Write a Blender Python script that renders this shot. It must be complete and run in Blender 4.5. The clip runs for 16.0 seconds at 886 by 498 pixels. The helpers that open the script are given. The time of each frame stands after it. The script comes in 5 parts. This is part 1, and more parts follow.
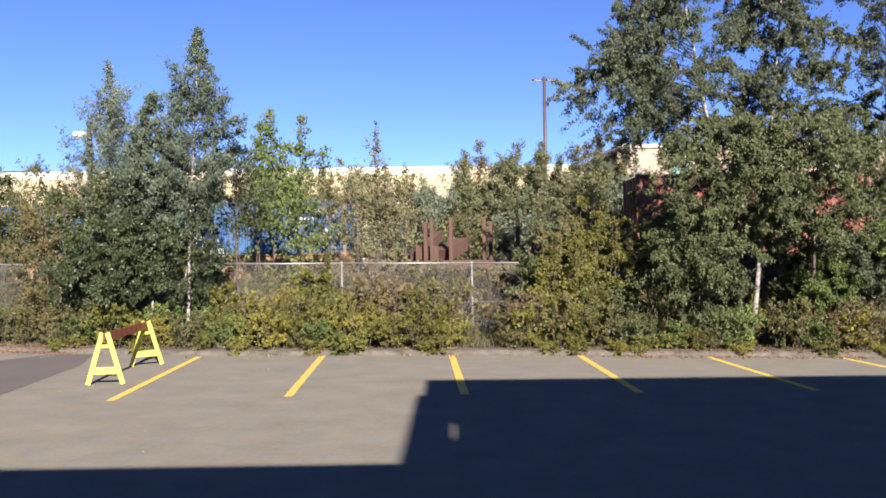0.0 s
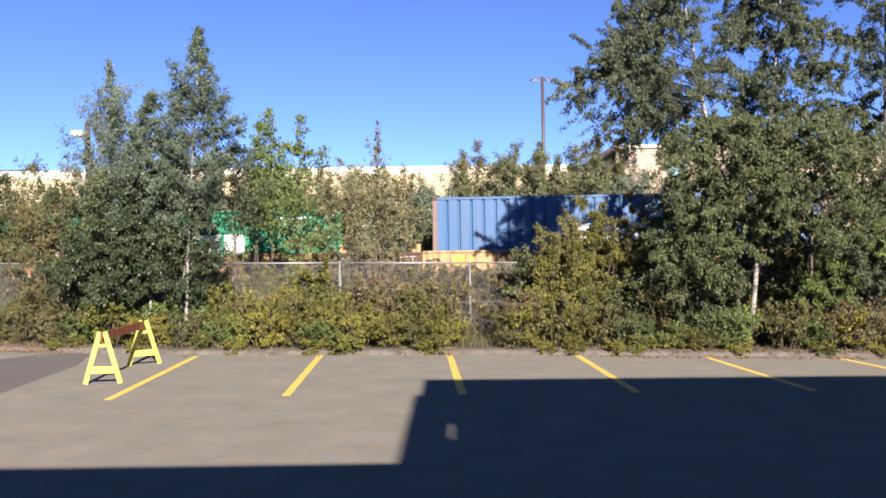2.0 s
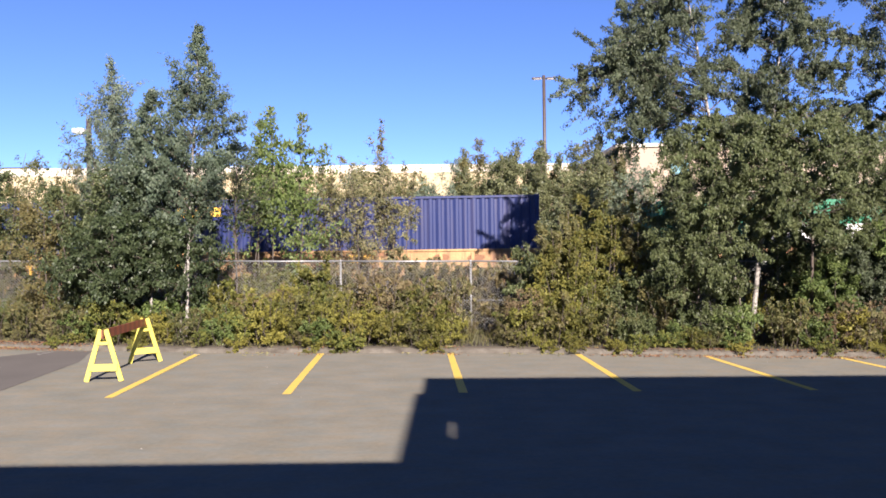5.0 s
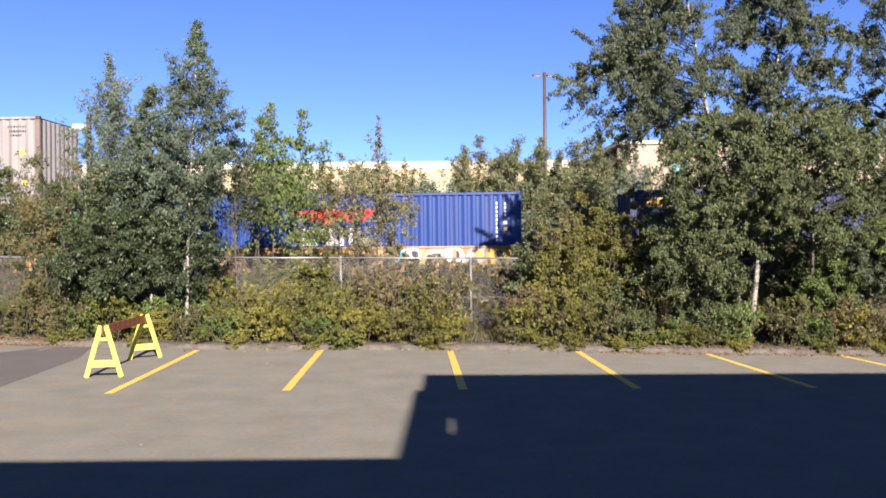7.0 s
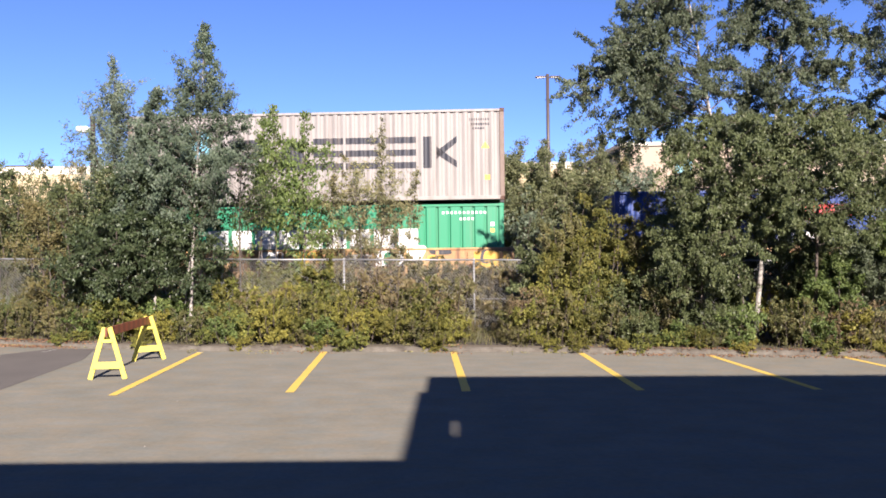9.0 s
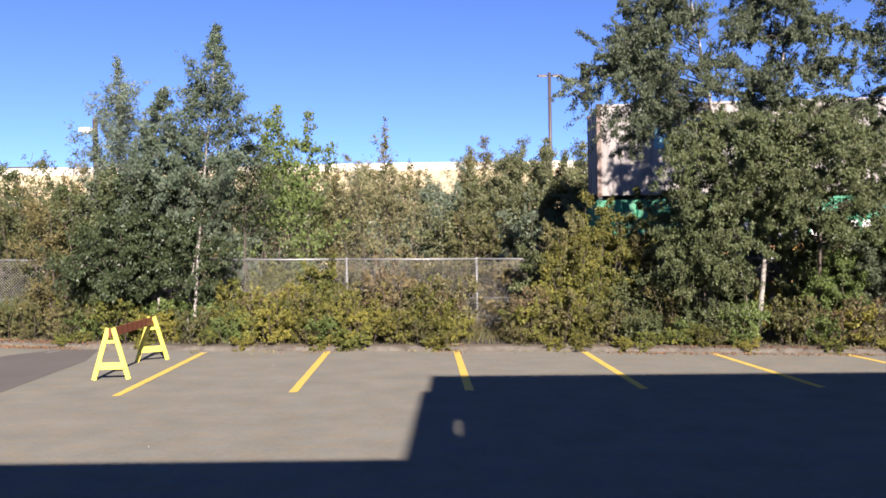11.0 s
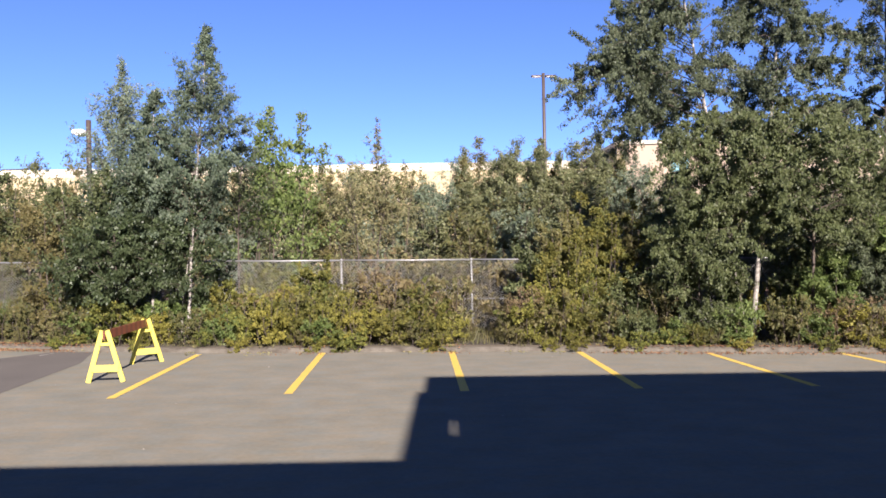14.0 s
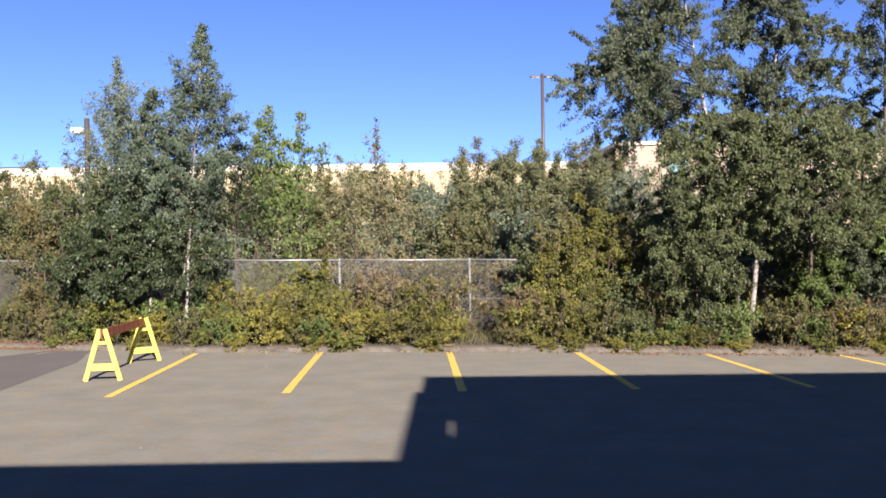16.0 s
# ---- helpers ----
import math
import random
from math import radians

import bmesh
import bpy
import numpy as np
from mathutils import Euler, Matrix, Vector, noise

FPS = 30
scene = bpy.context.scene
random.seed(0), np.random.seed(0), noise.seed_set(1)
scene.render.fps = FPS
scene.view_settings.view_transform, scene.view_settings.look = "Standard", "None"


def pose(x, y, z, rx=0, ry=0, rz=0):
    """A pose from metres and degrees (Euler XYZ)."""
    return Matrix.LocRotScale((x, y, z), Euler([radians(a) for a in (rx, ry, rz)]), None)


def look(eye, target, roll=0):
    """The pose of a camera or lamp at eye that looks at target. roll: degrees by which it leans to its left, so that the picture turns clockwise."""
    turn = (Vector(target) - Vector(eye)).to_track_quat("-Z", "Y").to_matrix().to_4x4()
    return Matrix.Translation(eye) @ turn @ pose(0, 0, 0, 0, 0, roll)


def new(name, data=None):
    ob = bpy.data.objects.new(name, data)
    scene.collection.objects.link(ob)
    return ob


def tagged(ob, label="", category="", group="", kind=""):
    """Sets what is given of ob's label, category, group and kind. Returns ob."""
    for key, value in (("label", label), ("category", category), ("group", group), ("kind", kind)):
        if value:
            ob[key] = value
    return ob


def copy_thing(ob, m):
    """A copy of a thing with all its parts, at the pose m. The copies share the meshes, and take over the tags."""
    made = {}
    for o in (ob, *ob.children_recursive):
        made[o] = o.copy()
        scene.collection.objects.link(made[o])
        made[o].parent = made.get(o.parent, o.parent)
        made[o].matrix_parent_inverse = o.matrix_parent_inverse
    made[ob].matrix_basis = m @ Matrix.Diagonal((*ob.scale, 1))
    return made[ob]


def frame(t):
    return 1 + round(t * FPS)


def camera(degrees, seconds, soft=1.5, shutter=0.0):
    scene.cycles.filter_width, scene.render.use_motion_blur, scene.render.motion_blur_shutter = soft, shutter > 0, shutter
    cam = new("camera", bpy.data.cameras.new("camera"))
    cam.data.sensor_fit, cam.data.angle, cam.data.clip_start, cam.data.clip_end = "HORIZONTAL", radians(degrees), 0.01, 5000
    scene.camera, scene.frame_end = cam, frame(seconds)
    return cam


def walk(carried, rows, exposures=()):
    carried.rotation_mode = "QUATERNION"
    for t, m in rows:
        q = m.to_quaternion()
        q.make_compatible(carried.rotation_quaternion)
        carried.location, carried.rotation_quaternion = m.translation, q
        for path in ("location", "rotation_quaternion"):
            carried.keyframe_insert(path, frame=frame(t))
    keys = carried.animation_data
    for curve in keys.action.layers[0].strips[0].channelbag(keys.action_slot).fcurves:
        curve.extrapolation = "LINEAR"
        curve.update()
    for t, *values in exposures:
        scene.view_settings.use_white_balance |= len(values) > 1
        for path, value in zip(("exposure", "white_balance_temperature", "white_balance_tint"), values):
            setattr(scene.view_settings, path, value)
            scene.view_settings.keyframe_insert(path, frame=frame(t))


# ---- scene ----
EYE_Z = 2.201
# seconds, turn to the right, tilt up, lean to the right, in degrees
TURNS = (
    (0.0, 1.225, 0.321, 0.988),
    (0.5, 1.382, 0.395, 0.919),
    (1.0, 1.437, 0.392, 0.887),
    (1.5, 1.459, 0.450, 0.866),
    (2.0, 1.364, 0.303, 0.882),
    (2.5, 1.456, 0.428, 0.805),
    (3.0, 1.550, 0.461, 0.758),
    (3.5, 1.458, 0.432, 0.703),
    (4.0, 1.344, 0.400, 0.783),
    (6.5, 1.225, -0.078, 0.687),
    (7.0, 1.289, -0.029, 0.618),
    (7.5, 1.256, 0.089, 0.632),
    (8.0, 1.184, 0.161, 0.631),
    (8.5, 1.087, 0.188, 0.624),
    (9.0, 1.060, 0.097, 0.652),
    (11.5, 0.891, 0.045, 0.979),
    (12.0, 0.951, 0.114, 1.008),
    (12.5, 0.961, 0.148, 0.999),
    (13.0, 1.073, 0.276, 0.945),
    (13.5, 1.175, 0.325, 1.033),
    (14.0, 1.252, 0.093, 1.157),
    (14.5, 1.309, 0.037, 1.204),
    (15.0, 1.389, 0.049, 1.187),
    (15.5, 1.370, 0.092, 0.967),
    (16.0, 1.379, 0.093, 0.914),
)
cam = camera(58, 16.0, soft=1.7)


def aim(turn, tilt, lean):
    a, b = radians(turn), radians(tilt)
    eye = Vector((0, 0, EYE_Z))
    return look(eye, eye + Vector((math.sin(a) * math.cos(b), math.cos(a) * math.cos(b), math.sin(b))), -lean)


walk(cam, [(t, aim(a, b, c)) for t, a, b, c in TURNS], [(0.0, 1.85, 5450, 30), (16.0, 1.85, 5450, 30)])

# ---- light ----
SUN_UP, SUN_SIDE = radians(30.0), radians(-14.0)      # height; the light drifts to -x as it goes to +y
world = bpy.data.worlds.new("sky")
scene.world = world
world.use_nodes = True
wn = world.node_tree.nodes
sky = wn.new("ShaderNodeTexSky")
sky.sky_type, sky.sun_disc = "NISHITA", False
sky.sun_elevation = SUN_UP
sky.sun_rotation = math.pi + SUN_SIDE
sky.air_density, sky.dust_density, sky.ozone_density = 0.53, 0.0, 4.0
world.node_tree.links.new(sky.outputs[0], wn["Background"].inputs[0])
wn["Background"].inputs[1].default_value = 0.05
sun = new("sun", bpy.data.lights.new("sun", "SUN"))
sun.data.energy, sun.data.angle, sun.data.color = 5.0, radians(0.53), (1.0, 0.88, 0.6)
sun.matrix_world = look((0, 0, 0), (math.sin(SUN_SIDE) * math.cos(SUN_UP), math.cos(SUN_SIDE) * math.cos(SUN_UP), -math.sin(SUN_UP)))


# ---- materials ----
def material(name, colour, colour2=None, rough=0.7, scale=4.0, fine=60.0, bump=0.15, metal=0.0, spread=0.5, depth=0.01, spec=0.5, streak=0.0):
    """Two scales of noise between two colours, with fine relief."""
    m = bpy.data.materials.new(name)
    m.use_nodes = True
    n, l = m.node_tree.nodes, m.node_tree.links
    b = n["Principled BSDF"]
    colour2 = colour2 or tuple(c * 0.7 for c in colour)
    co = n.new("ShaderNodeTexCoord")
    big, small = n.new("ShaderNodeTexNoise"), n.new("ShaderNodeTexNoise")
    big.inputs["Scale"].default_value, small.inputs["Scale"].default_value = scale, fine
    big.inputs["Detail"].default_value, small.inputs["Detail"].default_value = 6, 4
    l.new(co.outputs["Object"], big.inputs["Vector"])
    l.new(co.outputs["Object"], small.inputs["Vector"])
    add = n.new("ShaderNodeMix")
    add.inputs[0].default_value = 0.4
    l.new(big.outputs["Fac"], add.inputs[2])
    l.new(small.outputs["Fac"], add.inputs[3])
    ramp = n.new("ShaderNodeMapRange")
    ramp.inputs[1].default_value, ramp.inputs[2].default_value = 0.5 - spread * 0.5, 0.5 + spread * 0.5
    l.new(add.outputs[0], ramp.inputs[0])
    mix = n.new("ShaderNodeMix")
    mix.data_type = "RGBA"
    mix.inputs[6].default_value, mix.inputs[7].default_value = (*colour, 1), (*colour2, 1)
    l.new(ramp.outputs[0], mix.inputs[0])
    out = mix.outputs[2]
    l.new(out, b.inputs["Base Color"])
    b.inputs["Metallic"].default_value, b.inputs["Specular IOR Level"].default_value = metal, spec
    rr = n.new("ShaderNodeMapRange")
    rr.inputs[3].default_value, rr.inputs[4].default_value = max(0.05, rough - 0.12), min(1, rough + 0.12)
    l.new(small.outputs["Fac"], rr.inputs[0])
    l.new(rr.outputs[0], b.inputs["Roughness"])
    if streak:
        sm, sn, sr, sv = (n.new("ShaderNode" + k) for k in ("Mapping", "TexNoise", "MapRange", "VectorMath"))
        sm.inputs["Scale"].default_value = (0.9, 2.2, 1.0)
        sn.inputs["Scale"].default_value, sn.inputs["Detail"].default_value = 1.0, 10
        sr.inputs[1].default_value, sr.inputs[2].default_value = 0.3, 0.7
        sr.inputs[3].default_value, sr.inputs[4].default_value = 1 - streak, 1 + streak
        sv.operation = "SCALE"
        l.new(co.outputs["Object"], sm.inputs[0])
        l.new(sm.outputs[0], sn.inputs["Vector"])
        l.new(sn.outputs["Fac"], sr.inputs[0])
        l.new(out, sv.inputs[0])
        l.new(sr.outputs[0], sv.inputs["Scale"])
        # blotches of warmer and cooler stone
        hn, hr, hm, hv = (n.new("ShaderNode" + k) for k in ("TexNoise", "MapRange", "Mix", "VectorMath"))
        hn.inputs["Scale"].default_value, hn.inputs["Detail"].default_value = 2.6, 8
        hr.inputs[1].default_value, hr.inputs[2].default_value = 0.36, 0.64
        hm.data_type, hv.operation = "RGBA", "MULTIPLY"
        hm.inputs[6].default_value, hm.inputs[7].default_value = (0.955, 1.0, 1.05, 1), (1.05, 0.995, 0.93, 1)
        l.new(sm.outputs[0], hn.inputs["Vector"])
        l.new(hn.outputs["Fac"], hr.inputs[0])
        l.new(hr.outputs[0], hm.inputs[0])
        l.new(sv.outputs[0], hv.inputs[0])
        l.new(hm.outputs[2], hv.inputs[1])
        l.new(hv.outputs[0], b.inputs["Base Color"])
    if bump:
        bm = n.new("ShaderNodeBump")
        bm.inputs["Strength"].default_value, bm.inputs["Distance"].default_value = bump, depth
        l.new(small.outputs["Fac"], bm.inputs["Height"])
        l.new(bm.outputs[0], b.inputs["Normal"])
    return m


def leaf_material(name, colours, gloss=0.6, glow=0.3, vary=0.0, turn=(0.34, 0.25, 0.08), shine=0.24):
    """Leaves that differ one by one in colour, partly see-through to light."""
    m = bpy.data.materials.new(name)
    m.use_nodes = True
    n, l = m.node_tree.nodes, m.node_tree.links
    b = n["Principled BSDF"]
    geo, ramp = n.new("ShaderNodeNewGeometry"), n.new("ShaderNodeValToRGB")
    e = ramp.color_ramp.elements
    e[0].position, e[0].color = 0.0, (*colours[0], 1)
    e[1].position, e[1].color = 1.0, (*colours[-1], 1)
    for i, c in enumerate(colours[1:-1]):
        e.new((i + 1) / (len(colours) - 1)).color = (*c, 1)
    co, noi, patch = n.new("ShaderNodeTexCoord"), n.new("ShaderNodeTexNoise"), n.new("ShaderNodeTexNoise")
    noi.inputs["Scale"].default_value, patch.inputs["Scale"].default_value = 1.3, 3.1
    l.new(co.outputs["Object"], noi.inputs["Vector"])
    l.new(co.outputs["Object"], patch.inputs["Vector"])
    pr, half = n.new("ShaderNodeMapRange"), n.new("ShaderNodeMix")
    pr.inputs[1].default_value, pr.inputs[2].default_value = 0.3, 0.72
    l.new(patch.outputs["Fac"], pr.inputs[0])
    half.inputs[0].default_value = 0.5
    l.new(geo.outputs["Random Per Island"], half.inputs[2])
    l.new(pr.outputs[0], half.inputs[3])
    l.new(half.outputs[0], ramp.inputs[0])
    mr = n.new("ShaderNodeMapRange")
    mr.inputs[1].default_value, mr.inputs[2].default_value = 0.3, 0.7
    mr.inputs[3].default_value, mr.inputs[4].default_value = 0.72, 1.28
    l.new(noi.outputs["Fac"], mr.inputs[0])
    mul = n.new("ShaderNodeVectorMath")
    mul.operation = "SCALE"
    l.new(ramp.outputs[0], mul.inputs[0])
    l.new(mr.outputs[0], mul.inputs["Scale"])
    out = mul.outputs[0]
    if vary:
        info, vr, vm = n.new("ShaderNodeObjectInfo"), n.new("ShaderNodeMapRange"), n.new("ShaderNodeMix")
        vr.inputs[1].default_value, vr.inputs[4].default_value = 0.35, vary
        l.new(info.outputs["Random"], vr.inputs[0])
        vm.data_type = "RGBA"
        l.new(vr.outputs[0], vm.inputs[0])
        l.new(out, vm.inputs[6])
        vm.inputs[7].default_value = (*turn, 1)
        out = vm.outputs[2]
    l.new(out, b.inputs["Base Color"])
    b.inputs["Roughness"].default_value, b.inputs["Specular IOR Level"].default_value = gloss, shine
    tr, mx = n.new("ShaderNodeBsdfTranslucent"), n.new("ShaderNodeMixShader")
    l.new(out, tr.inputs[0])
    mx.inputs[0].default_value = glow
    l.new(b.outputs[0], mx.inputs[1])
    l.new(tr.outputs[0], mx.inputs[2])
    l.new(mx.outputs[0], n["Material Output"].inputs[0])
    return m


ASPHALT = material("asphalt", (0.128, 0.122, 0.0991), (0.161, 0.15, 0.122), 0.95, 1.4, 16, 0.6, spread=0.34, spec=0.0, streak=0.035)
ASPHALT_NEW = material("asphalt_patch", (0.0801, 0.0734, 0.0675), (0.106, 0.0963, 0.0861), 0.95, 0.8, 90, 0.5, spec=0.0)
PAINT = material("line_paint", (0.491, 0.343, 0.0428), (0.4, 0.274, 0.0514), 0.7, 3, 40, 0.3, spread=0.6)
OLD_WHITE = material("worn_white_paint", (0.34, 0.33, 0.31), (0.2, 0.19, 0.17), 0.8, 6, 40, 0.3)
GRIT = material("pale_stone", (0.26, 0.24, 0.21), (0.19, 0.175, 0.15), 0.9, 20, 80, 0.2)
SOIL = material("soil", (0.0557, 0.0427, 0.0297), (0.0334, 0.0278, 0.0167), 0.95, 1.5, 30, 0.8, depth=0.03)
KERB = material("kerb_concrete", (0.114, 0.102, 0.0828), (0.0486, 0.0412, 0.0314), 0.95, 4.5, 45, 0.9, spread=0.3, spec=0.2)
BALLAST = material("ballast", (0.114, 0.102, 0.0916), (0.0571, 0.0514, 0.0457), 0.95, 8, 25, 1.0, depth=0.05)
POST = material("weathered_steel", (0.26, 0.26, 0.255), (0.19, 0.19, 0.185), 0.55, 5, 80, 0.05, metal=0.4)
STEEL = material("galvanised_steel", (0.271, 0.271, 0.265), (0.203, 0.203, 0.197), 0.5, 5, 80, 0.05, metal=0.6)
RAIL = material("rail_steel", (0.114, 0.0685, 0.0457), (0.0685, 0.0457, 0.0343), 0.6, 8, 60, 0.2, metal=0.5)
WIRE = material("galvanised_wire", (0.319, 0.319, 0.306), (0.242, 0.242, 0.229), 0.5, 5, 80, 0.0, metal=0.3)
TIE = material("tie_wood", (0.0571, 0.0428, 0.0314), (0.0286, 0.0228, 0.0171), 0.9, 5, 40, 0.5)
YELLOW = material("barricade_yellow", (0.502, 0.445, 0.0571), (0.457, 0.388, 0.0571), 0.5, 6, 50, 0.08, spread=0.8)
BOARD_RED = material("board_red", (0.206, 0.0571, 0.0228), (0.16, 0.0428, 0.02), 0.55, 8, 60, 0.1)
BOARD_DARK = material("board_dark", (0.126, 0.0343, 0.0171), (0.0916, 0.0257, 0.0143), 0.55, 8, 60, 0.1)
CREAM = material("cream_wall", (0.412, 0.331, 0.194), (0.365, 0.286, 0.16), 0.85, 0.3, 12, 0.1)
CREAM_TOP = material("cream_band", (0.504, 0.445, 0.353), (0.462, 0.403, 0.311), 0.85, 0.3, 12, 0.1)
TAN = material("tan_wall", (0.314, 0.24, 0.171), (0.269, 0.206, 0.149), 0.85, 0.4, 12, 0.1)
POLE = material("bronze_pole", (0.075, 0.055, 0.047), (0.055, 0.042, 0.036), 0.5, 3, 40, 0.05, metal=0.3)
LENS = material("lamp_white", (0.672, 0.672, 0.655), (0.588, 0.588, 0.571), 0.4, 5, 40, 0.0)
GREYWALL = material("grey_wall", (0.0457, 0.0445, 0.0428), (0.0343, 0.0337, 0.0326), 0.9, 0.8, 20, 0.2)
# dark blotches: birch markings, with the trunk's mottled leaf shadow put into the colour
BIRCH = material("birch_bark", (0.343, 0.32, 0.28), (0.0685, 0.0571, 0.0486), 0.8, 14, 40, 0.5, spread=0.2)
BARK = material("grey_bark", (0.0916, 0.0714, 0.0543), (0.0514, 0.04, 0.0314), 0.9, 9, 40, 0.5)
L_BIRCH = leaf_material("birch_leaf", [(0.0394, 0.051, 0.0266), (0.0674, 0.0834, 0.044), (0.103, 0.122, 0.0666), (0.151, 0.166, 0.1)], 0.5, 0.45, shine=0.27)
L_CONE = leaf_material("dark_birch_leaf", [(0.0265, 0.0409, 0.0177), (0.046, 0.0637, 0.0274), (0.0727, 0.0939, 0.0421), (0.111, 0.13, 0.0636)], 0.4, 0.45)
L_MID = leaf_material("olive_birch_leaf", [(0.0467, 0.0603, 0.0218), (0.0782, 0.0963, 0.0363), (0.116, 0.135, 0.0548), (0.162, 0.172, 0.0788)], 0.5, 0.45, shine=0.27)
L_FEATHER = leaf_material("grey_birch_leaf", [(0.0456, 0.0646, 0.0382), (0.0779, 0.105, 0.0627), (0.118, 0.149, 0.0931), (0.174, 0.205, 0.137)], 0.5, 0.45, shine=0.27)
L_GREY = leaf_material("willow_leaf", [(0.0799, 0.0948, 0.0422), (0.129, 0.143, 0.0651), (0.184, 0.193, 0.0915), (0.264, 0.256, 0.14)], 0.4, 0.48)
L_PALE = leaf_material("pale_willow_leaf", [(0.0968, 0.127, 0.081), (0.134, 0.17, 0.11), (0.179, 0.213, 0.139), (0.241, 0.269, 0.191)], 0.5, 0.48, shine=0.27)
L_BRIGHT = leaf_material("poplar_leaf", [(0.0595, 0.0879, 0.0249), (0.0978, 0.138, 0.0386), (0.146, 0.187, 0.0532), (0.209, 0.242, 0.0831)], 0.5, 0.45)
L_OLIVE = leaf_material("olive_leaf", [(0.0591, 0.0694, 0.0251), (0.0975, 0.104, 0.0375), (0.139, 0.132, 0.0486), (0.188, 0.139, 0.0521)], 0.55, 0.42, 0.4, (0.167, 0.129, 0.0515))
L_RUSSET = leaf_material("brownish_leaf", [(0.109, 0.121, 0.054), (0.167, 0.17, 0.0772), (0.226, 0.207, 0.1), (0.285, 0.233, 0.124)], 0.5, 0.42)
L_YELLOW = leaf_material("yellowing_leaf", [(0.0483, 0.058, 0.0146), (0.0884, 0.096, 0.0227), (0.142, 0.137, 0.0297), (0.239, 0.198, 0.0405)], 0.6, 0.42, 0.25, (0.18, 0.152, 0.0252))
L_HEDGE = leaf_material("hedge_leaf", [(0.0522, 0.071, 0.0205), (0.107, 0.128, 0.0301), (0.19, 0.196, 0.0409), (0.326, 0.297, 0.0548)], 0.65, 0.42, 0.65, (0.241, 0.205, 0.0345))
L_RUST = leaf_material("dry_red_leaf", [(0.113, 0.079, 0.0504), (0.185, 0.126, 0.0717), (0.213, 0.174, 0.084), (0.256, 0.158, 0.0926)], 0.65, 0.42, 0.5, (0.109, 0.115, 0.0452))
L_LITTER = leaf_material("litter_leaf", [(0.075, 0.04, 0.022), (0.12, 0.06, 0.03), (0.17, 0.095, 0.05), (0.22, 0.13, 0.07)], 0.8, 0.2)
L_DRY = leaf_material("dry_leaf", [(0.145, 0.114, 0.0533), (0.216, 0.187, 0.085), (0.133, 0.141, 0.0533), (0.253, 0.201, 0.0926)], 0.65, 0.42, 0.5, (0.163, 0.104, 0.0581))


# ---- mesh helpers ----
def box(bm, x0, x1, y0, y1, z0, z1, bev=0.0):
    made = bmesh.ops.create_cube(bm, size=1.0)
    bmesh.ops.transform(bm, matrix=Matrix.Translation(((x0 + x1) / 2, (y0 + y1) / 2, (z0 + z1) / 2)) @ Matrix.Diagonal((x1 - x0, y1 - y0, z1 - z0, 1)), verts=made["verts"])
    if bev:
        edges = list({e for v in made["verts"] for e in v.link_edges})
        bmesh.ops.bevel(bm, geom=edges, offset=bev, segments=1, affect="EDGES")


def beam(bm, a, b, w, d, up=(0, 0, 1)):
    """A squared bar from a to b, w across and d deep."""
    a, b = Vector(a), Vector(b)
    f = (b - a).normalized()
    s = f.cross(Vector(up))
    s = s.normalized() if s.length > 1e-4 else Vector((1, 0, 0))
    u = s.cross(f)
    v = [bm.verts.new(p + s * i * w / 2 + u * j * d / 2) for p in (a, b) for i, j in ((-1, -1), (1, -1), (1, 1), (-1, 1))]
    for q in ((0, 1, 2, 3), (7, 6, 5, 4), (0, 4, 5, 1), (1, 5, 6, 2), (2, 6, 7, 3), (3, 7, 4, 0)):
        bm.faces.new([v[i] for i in q])


def tube(bm, pts, radii, sides=6, cap=True):
    rings = []
    for i, p in enumerate(pts):
        p = Vector(p)
        f = (Vector(pts[min(i + 1, len(pts) - 1)]) - Vector(pts[max(i - 1, 0)])).normalized()
        s = f.cross(Vector((0.3, 1, 0.1))).normalized()
        u = s.cross(f)
        rings.append([bm.verts.new(p + (s * math.cos(2 * math.pi * k / sides) + u * math.sin(2 * math.pi * k / sides)) * radii[i]) for k in range(sides)])
    for a, b in zip(rings, rings[1:]):
        for k in range(sides):
            bm.faces.new((a[k], a[(k + 1) % sides], b[(k + 1) % sides], b[k]))
    if cap:
        bm.faces.new(rings[0][::-1])
        bm.faces.new(rings[-1])


def part(name, bm, mat, parent=None, label="", smooth=False, kind=""):
    me = bpy.data.meshes.new(name)
    bmesh.ops.recalc_face_normals(bm, faces=bm.faces)
    bm.to_mesh(me)
    bm.free()
    me.materials.append(mat)
    if smooth:
        me.polygons.foreach_set("use_smooth", [True] * len(me.polygons))
    ob = new(name, me)
    ob.parent = parent
    return tagged(ob, label, kind=kind)


def raw(name, verts, faces, mat, parent=None, label="", kind=""):
    me = bpy.data.meshes.new(name)
    me.from_pydata(verts, [], faces)
    me.materials.append(mat)
    me.update()
    ob = new(name, me)
    ob.parent = parent
    return tagged(ob, label, kind=kind)


def quads(name, v, mat, parent=None, label="", kind=""):
    """A mesh of loose faces from an array (n, corners, 3)."""
    n, k = v.shape[:2]
    me = bpy.data.meshes.new(name)
    me.vertices.add(n * k)
    me.vertices.foreach_set("co", np.ascontiguousarray(v, dtype=np.float32).ravel())
    me.loops.add(n * k)
    me.loops.foreach_set("vertex_index", np.arange(n * k, dtype=np.int32))
    me.polygons.add(n)
    me.polygons.foreach_set("loop_start", np.arange(0, n * k, k, dtype=np.int32))
    me.update(calc_edges=True)
    me.materials.append(mat)
    ob = new(name, me)
    ob.parent = parent
    return tagged(ob, label, kind=kind)


